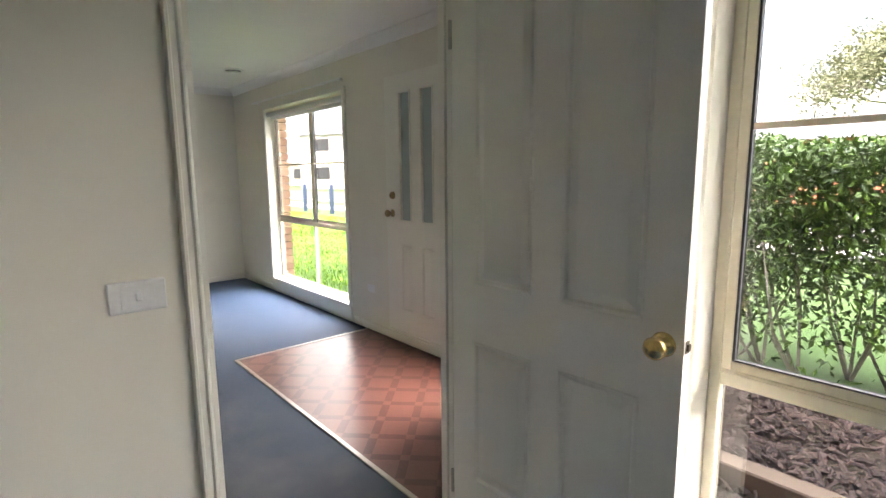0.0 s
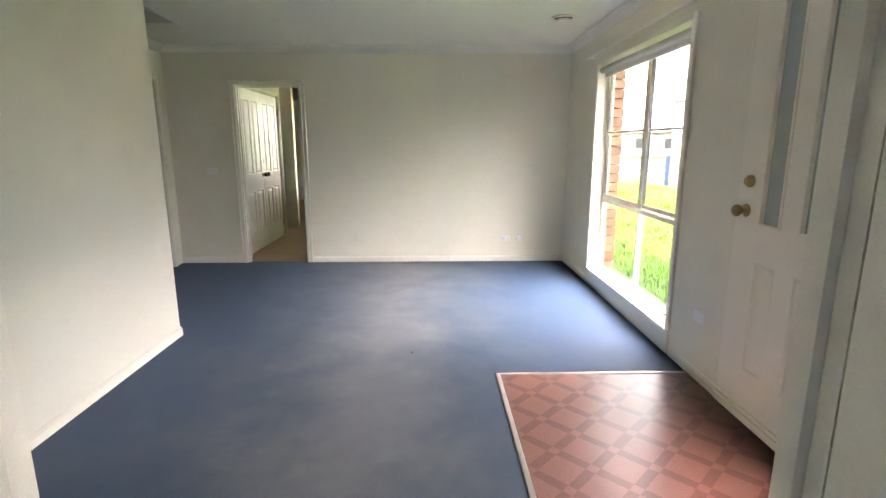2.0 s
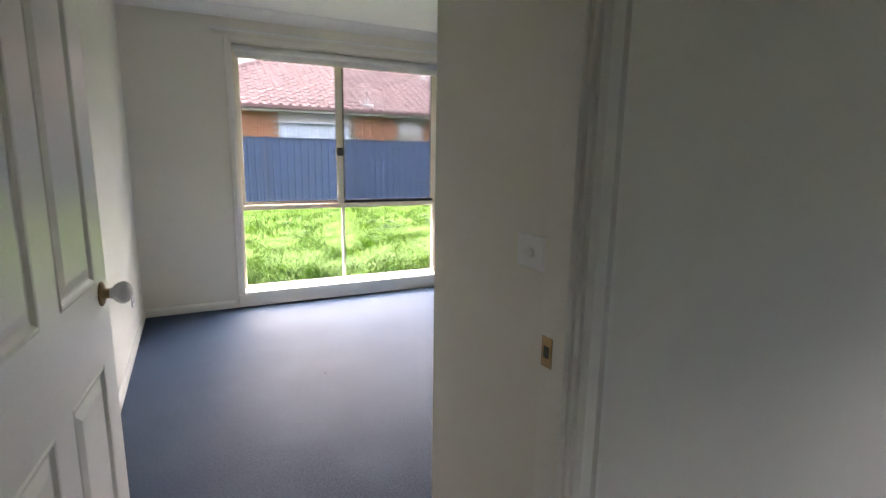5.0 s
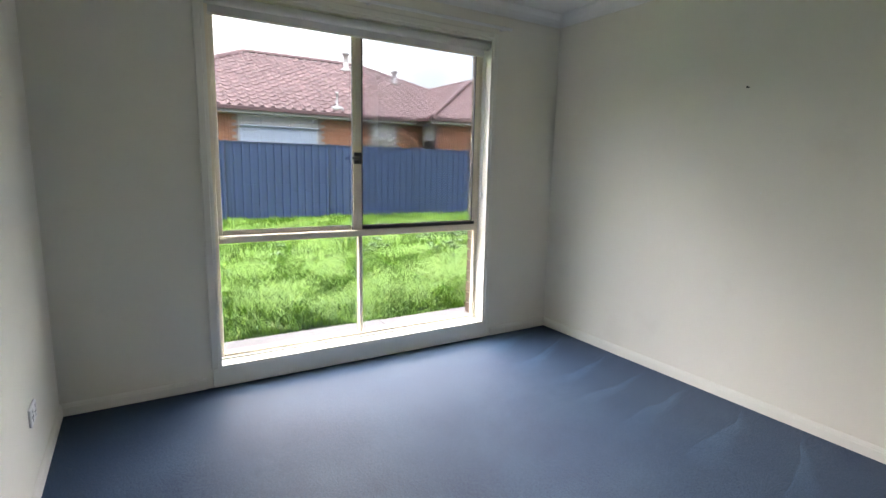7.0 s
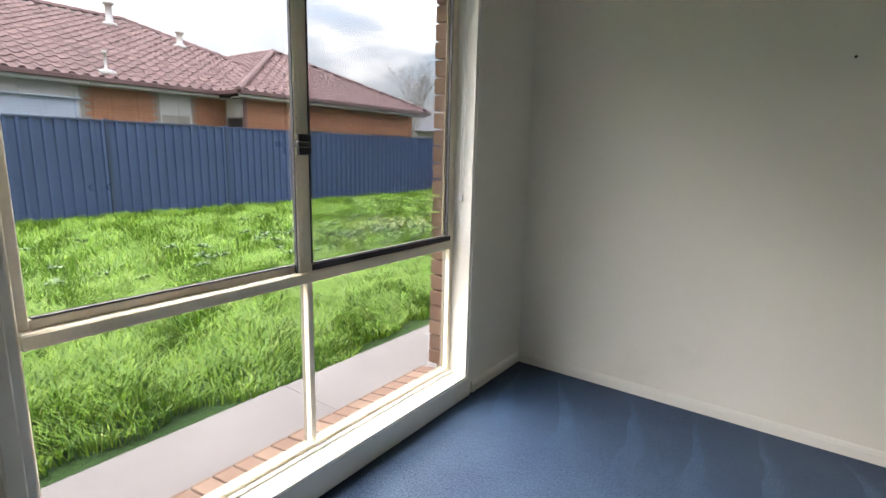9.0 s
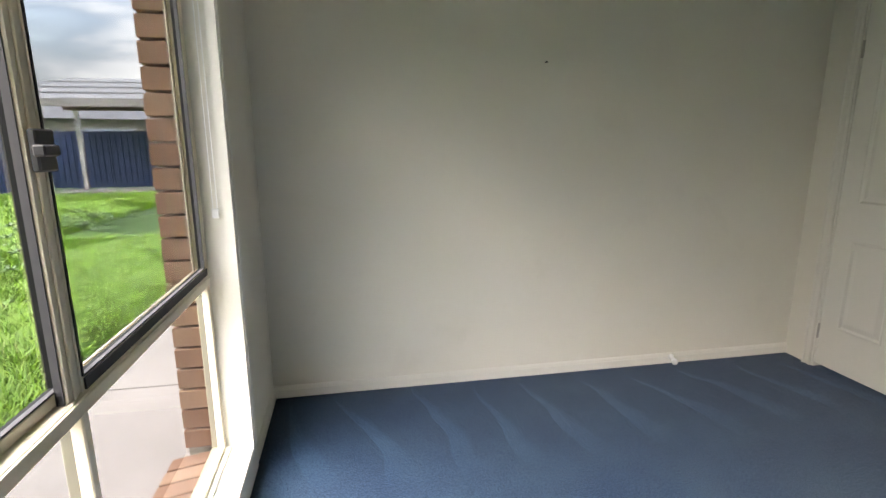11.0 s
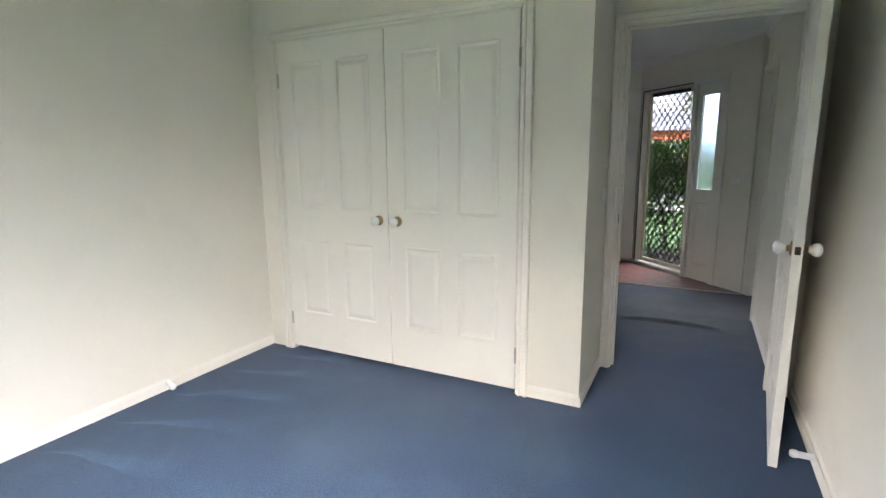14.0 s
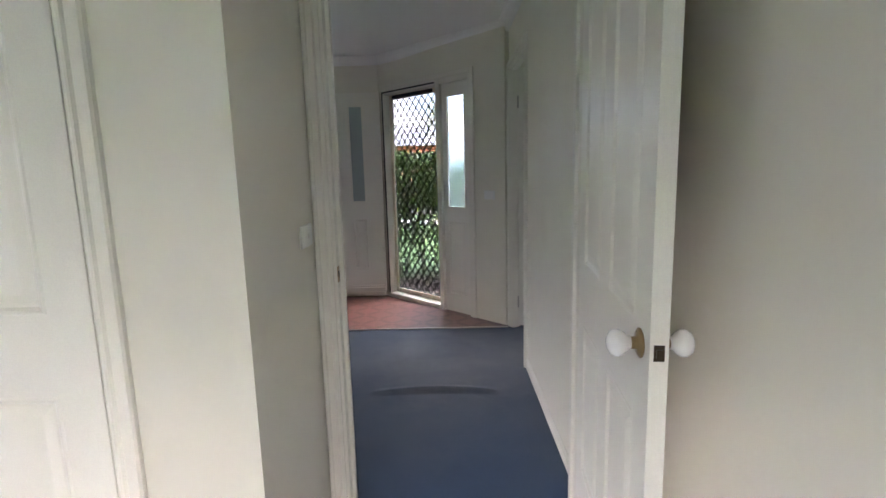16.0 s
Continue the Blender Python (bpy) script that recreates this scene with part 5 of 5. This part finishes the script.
tile_roof(house, [(WEX, Y2 + 0.5), (WEX - WH, WYC), (WEX - 10, WYC), (WEX - 10, Y2 + 0.5)], (WEX, Y2 + 0.5, EZ), (WEX - 10, Y2 + 0.5, EZ), (0, -1, PITCH), 16, lambda o: False)
hip(caps, (WEX, Y1 - 0.5, EZ), (WEX - WH, WYC, wz))
hip(caps, (WEX, Y2 + 0.5, EZ), (WEX - WH, WYC, wz))
hip(caps, (WEX - WH, WYC, wz), (WEX - 10, WYC, wz))
ul = bmesh.new()
for pts3 in (((EX, Y0, EZ), (EX, RY1 + RW, EZ), (RX, RY1, RZ), (RX, RY0, RZ)), ((RX, RY0, RZ), (RX, RY1, RZ), (RX - 5, RY1 + 5, EZ), (RX - 5, Y0, EZ)),
             ((WEX, Y1 - 0.5, EZ), (WEX, Y2 + 0.5, EZ), (WEX - WH, WYC, wz)), ((WEX, Y1 - 0.5, EZ), (WEX - WH, WYC, wz), (WEX - 10, WYC, wz), (WEX - 10, Y1 - 0.5, EZ)),
             ((WEX, Y2 + 0.5, EZ), (WEX - WH, WYC, wz), (WEX - 10, WYC, wz), (WEX - 10, Y2 + 0.5, EZ)), ((RX, RY1, RZ), (EX, RY1 + RW, EZ), (RX - 5, RY1 + RW, EZ))):
    ul.faces.new([ul.verts.new((a, b, c - 0.012)) for a, b, c in pts3])
part("roof_underlay", ul, TILE, house)
part("side_window", boxes((WXN - 0.86, WXN - 0.14, Y1 - 0.012, Y1 - 0.004, 1.0, 2.10)), DARKGLASS, house, "dark window")
part("cladding_panel", boxes((WXN - 0.90, WXN - 0.10, Y1 - 0.02, Y1 - 0.004, 2.141, 2.64)), RENDER, house)
part("ridge_capping", join(caps), TILE, house)
for (x, y, h, r) in ((-16.93, 7.86, 0.60, 0.10), (-12.85, 6.03, 0.45, 0.035), (-15.95, 9.51, 0.42, 0.09)):
    zb = EZ + (EX - x) * PITCH
    v = part("vent_pipe", lathe([(0.22, zb - 0.05), (0.20, zb + 0.06), (r, zb + 0.10), (r, zb + h), (r * 1.6, zb + h), (r * 1.6, zb + h + 0.07), (0.0001, zb + h + 0.09)], "z", 12), RENDER, house, "pale roof vent pipe", True)
    v.location = (x, y, 0)
part("downpipe", boxes((WXN + 0.0, WXN + 0.09, Y1 - 0.08, Y1 + 0.01, GZ, EZ - 0.05), bev=0.008), GUTTER, house)
part("flood_light", boxes((WXN + 0.01, WXN + 0.06, 10.7, 10.95, 2.32, 2.40), (WXN + 0.06, WXN + 0.14, 10.66, 10.78, 2.30, 2.42), (WXN + 0.06, WXN + 0.14, 10.87, 10.99, 2.30, 2.42), bev=0.01), PLASTIC, house)

# ---- pergola, trees, far roofs beyond the yard ----
pg = empty("pergola", (0, 0, GZ), 0, "grey steel-roofed pergola on thin posts at the end of the yard", "pergola")
PGX0, PGX1, PGY = -8.4, -0.8, 16.5
for x in (-7.95, -4.9, -1.7):
    for y in (16.95, 19.0):
        part("post", boxes((x - 0.06, x + 0.06, y - 0.06, y + 0.06, 0, 2.5), bev=0.005), RENDER, pg)
part("beam", boxes((PGX0 + 0.1, PGX1 - 0.1, 16.89, 17.01, 2.501, 2.66)), TIMBER, pg)
part("beam", boxes((PGX0 + 0.1, PGX1 - 0.1, 18.94, 19.06, 2.501, 2.66)), TIMBER, pg)
for k in range(6):
    x = PGX0 + 0.3 + k * (PGX1 - PGX0 - 0.6) / 5
    part("rafter", extrude_profile([(-0.03, 0), (0.03, 0), (0.03, 0.1), (-0.03, 0.1)], (x, PGY, 2.50), (x, 19.4, 3.28)), TIMBER, pg)
for k in range(4):
    y0, z0 = PGY - 0.15 + k * 0.76, 2.63 + k * 0.225
    part("roof_sheet", extrude_profile([(-3.8, 0), (3.8, 0), (3.8, 0.05), (-3.8, 0.05)], ((PGX0 + PGX1) / 2, y0, z0), ((PGX0 + PGX1) / 2, y0 + 0.78, z0 + 0.19)), SHEET, pg, "grey steel sheet")
part("fascia", boxes((PGX0, PGX1, PGY - 0.18, PGY - 0.155, 2.46, 2.66)), CONCRETE, pg)
struct("pavement_yard", boxes((-8.6, -0.6, 16.2, 19.4, GZ - 0.08, GZ + 0.0)), CONCRETE, "concrete under the pergola", "concrete slab")


def far_house(x, y, w, d, h, roof, turn, wallmat, label, storeys=1):
    o = empty("house", (x, y, GZ), turn, label, "house")
    part("wall", boxes((-w / 2, w / 2, -d / 2, d / 2, 0, h)), wallmat, o)
    bm = bmesh.new()
    e = 0.5
    v = [bm.verts.new(p) for p in ((-w / 2 - e, -d / 2 - e, h), (w / 2 + e, -d / 2 - e, h), (w / 2 + e, d / 2 + e, h), (-w / 2 - e, d / 2 + e, h), (-w / 4, 0, h + roof), (w / 4, 0, h + roof))]
    for f in ((0, 1, 5, 4), (1, 2, 5), (2, 3, 4, 5), (3, 0, 4), (0, 3, 2, 1)):
        bm.faces.new([v[i] for i in f])
    part("roof", bm, TIMBER_ROOF, o, "grey tiled hip roof")
    for s in range(storeys):
        for k in range(3):
            xx = -w / 2 + (k + 0.7) * w / 3.4
            for sg in (-1, 1):
                a, b = sorted((sg * (d / 2 + 0.004), sg * (d / 2 + 0.04)))
                part("window", boxes((xx - 0.8, xx + 0.8, a, b, 1.0 + s * 2.8, 2.2 + s * 2.8)), DARKGLASS, o)
    part("garage_door", boxes((w / 2 - 3.4, w / 2 - 0.8, -d / 2 - 0.05, -d / 2 - 0.004, 0, 2.2)), SHUTTER, o)
    return o


RED_WALL = two_scale("red_brick_far", (0.52, 0.17, 0.10), 0.9, 0.15, 1, 20, 0.4, 0.01)
TIMBER_ROOF = two_scale("grey_roof", (0.13, 0.13, 0.14), 0.8, 0.15, 1, 20, 0.4, 0.01)
far_house(-17, 33, 12, 9, 2.7, 2.2, 20, MORTAR, "low brown-roofed house beyond the back fence")
far_house(-3, 34, 12, 9, 2.7, 2.1, 0, RENDER, "pale house beyond the pergola")
far_house(36, 44, 14, 10, 5.4, 2.4, -65, RENDER, "pale two-storey house across the street", 2)
far_house(37, 26, 13, 10, 5.2, 2.2, -75, RENDER, "pale two-storey house across the street", 2)
far_house(38, 62, 14, 10, 2.9, 2.2, -60, MORTAR, "low brick house across the street")
far_house(36, 4.0, 15, 9, 2.8, 1.5, 88, RED_WALL, "low brick house across the street")
far_house(38, -17, 13, 9, 2.7, 1.6, 88, RENDER, "low pale house across the street")


def bare_tree(x, y, h, label, seed, spread=0.5, mat=None):
    """A leafless tree: trunk and forking limbs, each a tapered tube."""
    rng = random.Random(seed)
    d = empty("tree", (x, y, GZ - 0.05), 0, label, "tree")
    trunk, limbs = bmesh.new(), bmesh.new()

    def tube(bm, p, q, r0, r1, n=5):
        dr = (q - p).normalized()
        sx = dr.orthogonal().normalized()
        sy = dr.cross(sx)
        rows = [[bm.verts.new(c + (sx * math.cos(k * 2 * math.pi / n) + sy * math.sin(k * 2 * math.pi / n)) * r) for k in range(n)] for c, r in ((p, r0), (q, r1))]
        for k in range(n):
            bm.faces.new((rows[0][k], rows[0][(k + 1) % n], rows[1][(k + 1) % n], rows[1][k]))

    def grow(p, dr, ln, r, depth):
        q = p + dr * ln
        tube(trunk if depth == 0 else limbs, p, q, r, r * 0.66, 8 if depth == 0 else 4)
        if depth >= 6:
            return
        for _ in range(3 if depth < 4 else 2):
            a = Vector((rng.gauss(0, spread), rng.gauss(0, spread), rng.gauss(0.12, 0.25)))
            grow(q if rng.random() < 0.7 else p + dr * ln * 0.7, (dr + a).normalized(), ln * rng.uniform(0.6, 0.82), r * 0.6, depth + 1)

    grow(Vector((0, 0, 0)), Vector((0.03, 0.02, 1)).normalized(), h * 0.30, h * 0.014, 0)
    part("trunk", trunk, mat or BARK, d)
    part("crown", limbs, mat or BARK, d, "bare branches")
    return d, limbs


bare_tree(-15.3, 20.8, 6.3, "bare winter tree beyond the fence", 4)
bare_tree(-24, 38, 6.5, "bare winter tree among far roofs", 7)


def leaf_cloud(name, pts, size, mat, label="", cat="", kind="stuff", parent=None, seed=5):
    """Small folded leaves at the given places."""
    rng = np.random.default_rng(seed)
    n = len(pts)
    a = rng.normal(size=(n, 3))
    a /= np.linalg.norm(a, axis=1)[:, None]
    b = np.cross(a, rng.normal(size=(n, 3)))
    b /= np.linalg.norm(b, axis=1)[:, None]
    c = np.cross(a, b)
    s = (size * rng.uniform(0.6, 1.3, n))[:, None]
    v = np.stack([pts - a * s, pts + b * s * 0.42 + c * s * 0.12, pts + a * s, pts - b * s * 0.42 + c * s * 0.12], 1)
    idx = np.arange(n)[:, None] * 4
    me = bpy.data.meshes.new(name)
    me.from_pydata(v.reshape(-1, 3).tolist(), [], (idx + [0, 1, 2]).tolist() + (idx + [0, 2, 3]).tolist())
    me.materials.append(mat)
    ob = new(name, me)
    if parent:
        ob.parent = parent
        return ob
    return tagged(ob, label, cat, "", kind)


# hedge in front of the front room and the entry
rng = np.random.default_rng(11)
HX0, HX1, HYA, HYB, HT = 8.9, 9.9, -6.0, 2.6, 1.52
N = 170000
px, py = rng.uniform(HX0, HX1, N), rng.uniform(HYA, HYB, N)
pz = GZ + 0.05 + (HT - GZ) * rng.random(N) ** 0.62
edge = np.minimum.reduce([px - HX0, HX1 - px, (HT - pz) * 1.2])
wob = 0.10 * np.sin(py * 5.1 + pz * 4) + 0.07 * np.sin(py * 13 + px * 7) + 0.05 * np.sin(pz * 17 + py * 3)
low = np.clip((0.75 - pz) / 0.8, 0, 1)
keep = (rng.random(N) < np.exp(-np.clip(edge - wob, 0, 1) * 7) + 0.2 + 0.25 * (pz > 0.7)) & (rng.random(N) > low * 0.5)
hedge = empty("hedge", (0, 0, 0), 0, "clipped green hedge with woody gaps low down, beyond the mulch bed", "hedge")
pts = np.stack([px + wob * 0.5, py, pz + wob * 0.4], -1)[keep]
leaf_cloud("leaves", pts, 0.032, LEAF, parent=hedge)
tw = bmesh.new()
rr = random.Random(3)
for k in range(34):
    x, y = rr.uniform(HX0 + 0.3, HX1 - 0.3), HYA + (k + 0.5) * (HYB - HYA) / 34
    p = Vector((x, y, GZ - 0.1))
    for j in range(5):
        q = Vector((x + rr.gauss(0, 0.28), y + rr.gauss(0, 0.3), rr.uniform(0.7, 1.2)))
        mid = p.lerp(q, 0.5) + Vector((rr.gauss(0, 0.05), rr.gauss(0, 0.05), -0.1))
        for a, b, r0, r1 in ((p, mid, 0.018, 0.012), (mid, q, 0.012, 0.005)):
            dr = (b - a).normalized()
            sx = dr.orthogonal().normalized()
            sy = dr.cross(sx)
            rows = [[tw.verts.new(c + (sx * math.cos(i * 2.094) + sy * math.sin(i * 2.094)) * r) for i in range(3)] for c, r in ((a, r0), (b, r1))]
            for i in range(3):
                tw.faces.new((rows[0][i], rows[0][(i + 1) % 3], rows[1][(i + 1) % 3], rows[1][i]))
part("stems", tw, BARK, hedge)

# mulch bed with a timber edge
struct("garden_bed", boxes((6.44, 8.7, -6, 2.2, GZ - 0.12, GZ - 0.02)), DARKSOIL, "dark soil under bark mulch", "garden bed")
cx = rng.uniform(6.46, 8.7, 9000), rng.uniform(-4, 1.6, 9000)
n = len(cx[0])
ctr = np.stack([cx[0], cx[1], GZ - 0.02 + rng.random(n) * 0.05], -1)
ang, tilt = rng.uniform(0, 6.28, n), rng.normal(0, 0.35, n)
la, wa = rng.uniform(0.02, 0.055, n), rng.uniform(0.008, 0.022, n)
ux = np.stack([np.cos(ang), np.sin(ang), tilt], -1) * la[:, None]
vx = np.stack([-np.sin(ang), np.cos(ang), rng.normal(0, 0.3, n)], -1) * wa[:, None]
up3 = np.array([0, 0, 0.012])
vv = np.stack([ctr - ux - vx, ctr + ux - vx * 0.6, ctr + ux * 0.9 + vx, ctr - ux * 0.8 + vx, ctr + up3], 1)
idx = np.arange(n)[:, None] * 5
me = bpy.data.meshes.new("bark_mulch")
me.from_pydata(vv.reshape(-1, 3).tolist(), [], sum(((idx + f).tolist() for f in ([0, 1, 4], [1, 2, 4], [2, 3, 4], [3, 0, 4])), []))
me.materials.append(MULCH)
tagged(new("bark_mulch", me), "coarse brown bark mulch over the bed", "mulch", "", "stuff")
for y in (-4.2, -1.75, 0.7):
    tagged(part("timber_sleeper", boxes((7.35, 7.47, y, y + 2.4, GZ - 0.05, GZ + 0.11), bev=0.008), TIMBER), "weathered grey timber sleeper edging the mulch", "timber edging", "sleepers in the bed")

# leafy tree over the hedge
td = empty("tree", (13.6, -0.5, GZ - 0.08), 0, "spreading pale-leaved tree beyond the hedge", "tree")
td.scale = (0.72, 0.72, 0.66)
limb = bmesh.new()
rt = random.Random(21)
tips = []


def tube2(bm, p, q, r0, r1, n=6):
    dr = (q - p).normalized()
    sx = dr.orthogonal().normalized()
    sy = dr.cross(sx)
    rows = [[bm.verts.new(c + (sx * math.cos(k * 2 * math.pi / n) + sy * math.sin(k * 2 * math.pi / n)) * r) for k in range(n)] for c, r in ((p, r0), (q, r1))]
    for k in range(n):
        bm.faces.new((rows[0][k], rows[0][(k + 1) % n], rows[1][(k + 1) % n], rows[1][k]))


def grow2(p, dr, ln, r, depth):
    q = p + dr * ln
    tube2(limb, p, q, r, r * 0.65, 6 if depth < 2 else 3)
    if depth >= 3:
        tips.append(q)
    if depth >= 5:
        return
    for _ in range(3):
        a = Vector((rt.gauss(0, 0.55), rt.gauss(0, 0.55), rt.gauss(0.05, 0.3)))
        grow2(q, (dr + a).normalized(), ln * rt.uniform(0.62, 0.85), r * 0.6, depth + 1)


tube2(limb, Vector((0, 0, 0)), Vector((0, 0, 2.0)), 0.16, 0.12, 8)
grow2(Vector((0, 0, 2.0)), Vector((0.0, 0.0, 1)), 1.1, 0.11, 0)
part("trunk", limb, BARK, td)
tp = np.array([list(t) for t in tips])
tpts = np.repeat(tp, 40, axis=0) + np.random.default_rng(8).normal(0, 0.22, (len(tp) * 40, 3))
LEAF2 = per_piece("pale_leaf", (0.10, 0.12, 0.05), (0.24, 0.24, 0.14), 0.45, 30, 0.1, island=True)
leaf_cloud("crown", tpts, 0.045, LEAF2, parent=td)

# street beyond the front lawn
struct("road", boxes((19.0, 26.0, -60, 90, GZ - 0.09, GZ - 0.05)), ASPHALT, "grey asphalt street", "road")
struct("pavement_street", boxes((15.6, 17.0, -60, 90, GZ - 0.09, GZ - 0.02)), CONCRETE, "pale concrete footpath", "footpath")
struct("kerb", boxes((18.8, 18.995, -60, 90, GZ - 0.1, GZ + 0.05), bev=0.02), CONCRETE, "concrete kerb", "kerb")


def bollard(x, y, h):
    return tagged(part("fence_post", boxes((x - 0.07, x + 0.07, y - 0.07, y + 0.07, GZ - 0.06, h), bev=0.012), FENCE_POST), "dark timber post at the edge of the lawn", "post", "lawn posts")


for k in range(7):
    bollard(14.6, 5.0 + 2.3 * k, 0.95)

# ---- small things ----


def switch_plate(name, place, turn, label, dolly=True, w=0.116, h=0.072):
    d = empty(name, place, turn, label, "light switch" if dolly else "power socket")
    part("plate", boxes((-w / 2, w / 2, -0.009, 0, -h / 2, h / 2), bev=0.003), PLASTIC, d)
    if dolly:
        part("surround", boxes((-0.034, 0.034, -0.011, -0.0095, -0.026, 0.026), bev=0.001), PLASTIC, d)
        part("rocker", boxes((-0.006, 0.008, -0.018, -0.0115, -0.010, 0.010), bev=0.003), PLASTIC, d)
    else:
        for s in (-0.028, 0.028):
            part("switch", boxes((s - 0.006, s + 0.006, -0.013, -0.0095, 0.012, 0.028), bev=0.001), PLASTIC, d)
            part("pin_holes", boxes((s - 0.010, s - 0.007, -0.0102, -0.0092, -0.008, 0.002), (s + 0.007, s + 0.010, -0.0102, -0.0092, -0.008, 0.002), (s - 0.0015, s + 0.0015, -0.0102, -0.0092, -0.022, -0.013)), BLACK, d)
    return d


# local -y points out of the wall
switch_plate("light_switch", (5.095, HY0 - 0.0005, 1.08), 0, "white rectangular light switch on cream wall beside the doorway")
switch_plate("light_switch", (3.645, 1.0295, 1.10), 0, "white light switch on the side of the wardrobe nib", h=0.072)
switch_plate("light_switch", (3.19, FY - 0.0005, 1.06), 0, "white light switch on the lounge end wall")
switch_plate("power_socket", (0.66, 0.0005, 0.32), 180, "white double power socket low on the wall", False)
switch_plate("power_socket", (6.52, FY - 0.0005, 0.28), 0, "white double power socket low on the lounge wall", False)
switch_plate("aerial_socket", (6.68, FY - 0.0005, 0.28), 0, "white aerial socket low on the lounge wall", False, 0.072)
switch_plate("power_socket", (FX - 0.0005, 2.34, 0.37), -90 + 180, "white double power socket between window and front door", False)
sw = switch_plate("light_switch", (0, 0, 0), 0, "white light switch beside the sidelight", h=0.072)
pw = D0 + DU * 0.16 + DN * 0.0005
sw.matrix_world = pose(pw.x, pw.y, 1.08, 0, 0, DIAG + 180)

tagged(part("nail", lathe([(0.0001, 0.0), (0.003, 0.0), (0.003, -0.02), (0.006, -0.021), (0.0001, -0.024)], "y", 8), BLACK), "dark nail stuck in the cream wall", "nail").location = (1.457, NY, 1.732)
tagged(part("wall_plug", lathe([(0.0001, 0.001), (0.004, 0.001), (0.003, -0.003), (0.0001, -0.003)], "y", 8), PLASTIC), "small screw plug in the cream wall", "wall plug").location = (1.58, NY, 1.18)


def door_stop(place, turn):
    d = empty("door_stop", place, turn, "white plastic door stop screwed to the skirting", "door stop")
    part("stem", lathe([(0.0001, 0.0), (0.018, 0.0), (0.014, -0.012), (0.014, -0.065), (0.0001, -0.065)], "y", 16), PLASTIC, d, "", True)
    part("buffer", lathe([(0.0001, -0.0655), (0.017, -0.0655), (0.018, -0.082), (0.012, -0.092), (0.0001, -0.093)], "y", 16), PLASTIC, d, "", True)
    return d


door_stop((2.33, NY - 0.014, 0.045), -18)
door_stop((3.06, 0.014, 0.045), 180)


def ceiling_vent(x, y, label):
    d = empty("ceiling_vent", (x, y, H), 0, label, "ceiling vent")
    part("ring", lathe([(0.085, 0.0), (0.10, 0.0), (0.102, -0.008), (0.092, -0.016), (0.080, -0.012), (0.085, 0.0)], "z", 32), PLASTIC, d, "", True)
    part("cone", lathe([(0.0001, -0.012), (0.055, -0.016), (0.060, -0.024), (0.040, -0.030), (0.0001, -0.030)], "z", 28), PLASTIC, d, "", True)
    part("throat", lathe([(0.0001, -0.002), (0.084, -0.002), (0.084, -0.001), (0.0001, -0.001)], "z", 28), ALU_DARK, d)


ceiling_vent(6.785, 4.12, "round white ceiling vent in the lounge")
ceiling_vent(0.91, 1.52, "round white ceiling vent in the bedroom")

lamp = empty("ceiling_light", (5.52, 2.55, H), 0, "white opal glass ball light with a brass collar", "ceiling light")
part("collar", lathe([(0.0001, 0.0), (0.055, 0.0), (0.057, -0.01), (0.045, -0.04), (0.042, -0.07), (0.0001, -0.07)], "z", 24), BRASS, lamp, "brass collar", True)
part("shade", lathe([(0.0001, -0.0705), (0.04, -0.0705), (0.048, -0.08), (0.072, -0.105), (0.082, -0.14), (0.075, -0.18), (0.05, -0.208), (0.0001, -0.222)], "z", 28), PORCELAIN, lamp, "opal glass ball", True)

det = empty("smoke_detector", (4.65, 0.60, H), 0, "white round smoke detector on the hall ceiling", "smoke detector")
part("base", lathe([(0.0001, 0.0), (0.055, 0.0), (0.055, -0.012), (0.0001, -0.012)], "z", 28), PLASTIC, det, "", True)
part("cover", lathe([(0.0001, -0.0125), (0.050, -0.0125), (0.047, -0.032), (0.03, -0.038), (0.0001, -0.038)], "z", 28), PLASTIC, det, "", True)

ra = empty("return_air_grille", (3.2, 4.1, H), 0, "square return air grille in the recess ceiling", "air grille")
part("frame", boxes((-0.27, 0.27, -0.25, -0.22, -0.012, 0), (-0.27, 0.27, 0.22, 0.25, -0.012, 0), (-0.27, -0.24, -0.22, 0.22, -0.012, 0), (0.24, 0.27, -0.22, 0.22, -0.012, 0), bev=0.002), PLASTIC, ra)
part("backing", boxes((-0.24, 0.24, -0.22, 0.22, -0.003, -0.001)), BLACK, ra)
for k in range(11):
    s = part("slat", boxes((-0.24, 0.24, -0.014, 0.014, -0.001, 0.001)), PLASTIC, ra)
    s.location, s.rotation_euler = (0, -0.2 + k * 0.04, -0.009), (radians(35), 0, 0)

# bits on the carpet
for x, y, s in ((5.53, 2.72, 0.008), (1.62, 1.05, 0.006)):
    c = bmesh.new()
    bmesh.ops.create_icosphere(c, subdivisions=1, radius=s)
    for v in c.verts:
        v.co *= random.uniform(0.7, 1.3)
    tagged(part("crumb", c, BLACK), "small dark crumb of dirt on the carpet", "dirt").location = (x, y, s * 0.6)

# ripple in the hall carpet
rp = bmesh.new()
rows = []
for k in range(25):
    u = k / 24
    y = 0.30 + u * 0.75
    hgt = 0.022 * math.sin(math.pi * u) ** 0.7 + 0.0005
    x = 4.86 + 0.03 * math.sin(u * 3)
    rows.append([rp.verts.new((x + dx, y, z)) for dx, z in ((-0.06, 0.0005), (-0.03, hgt * 0.35), (-0.008, hgt), (0.008, hgt), (0.03, hgt * 0.35), (0.06, 0.0005))])
for a, b in zip(rows, rows[1:]):
    for k in range(5):
        rp.faces.new((a[k], a[k + 1], b[k + 1], b[k]))
struct("floor_ripple", rp, LCARPET, "ridge where the loose carpet has ruckled", "carpet", smooth=True)
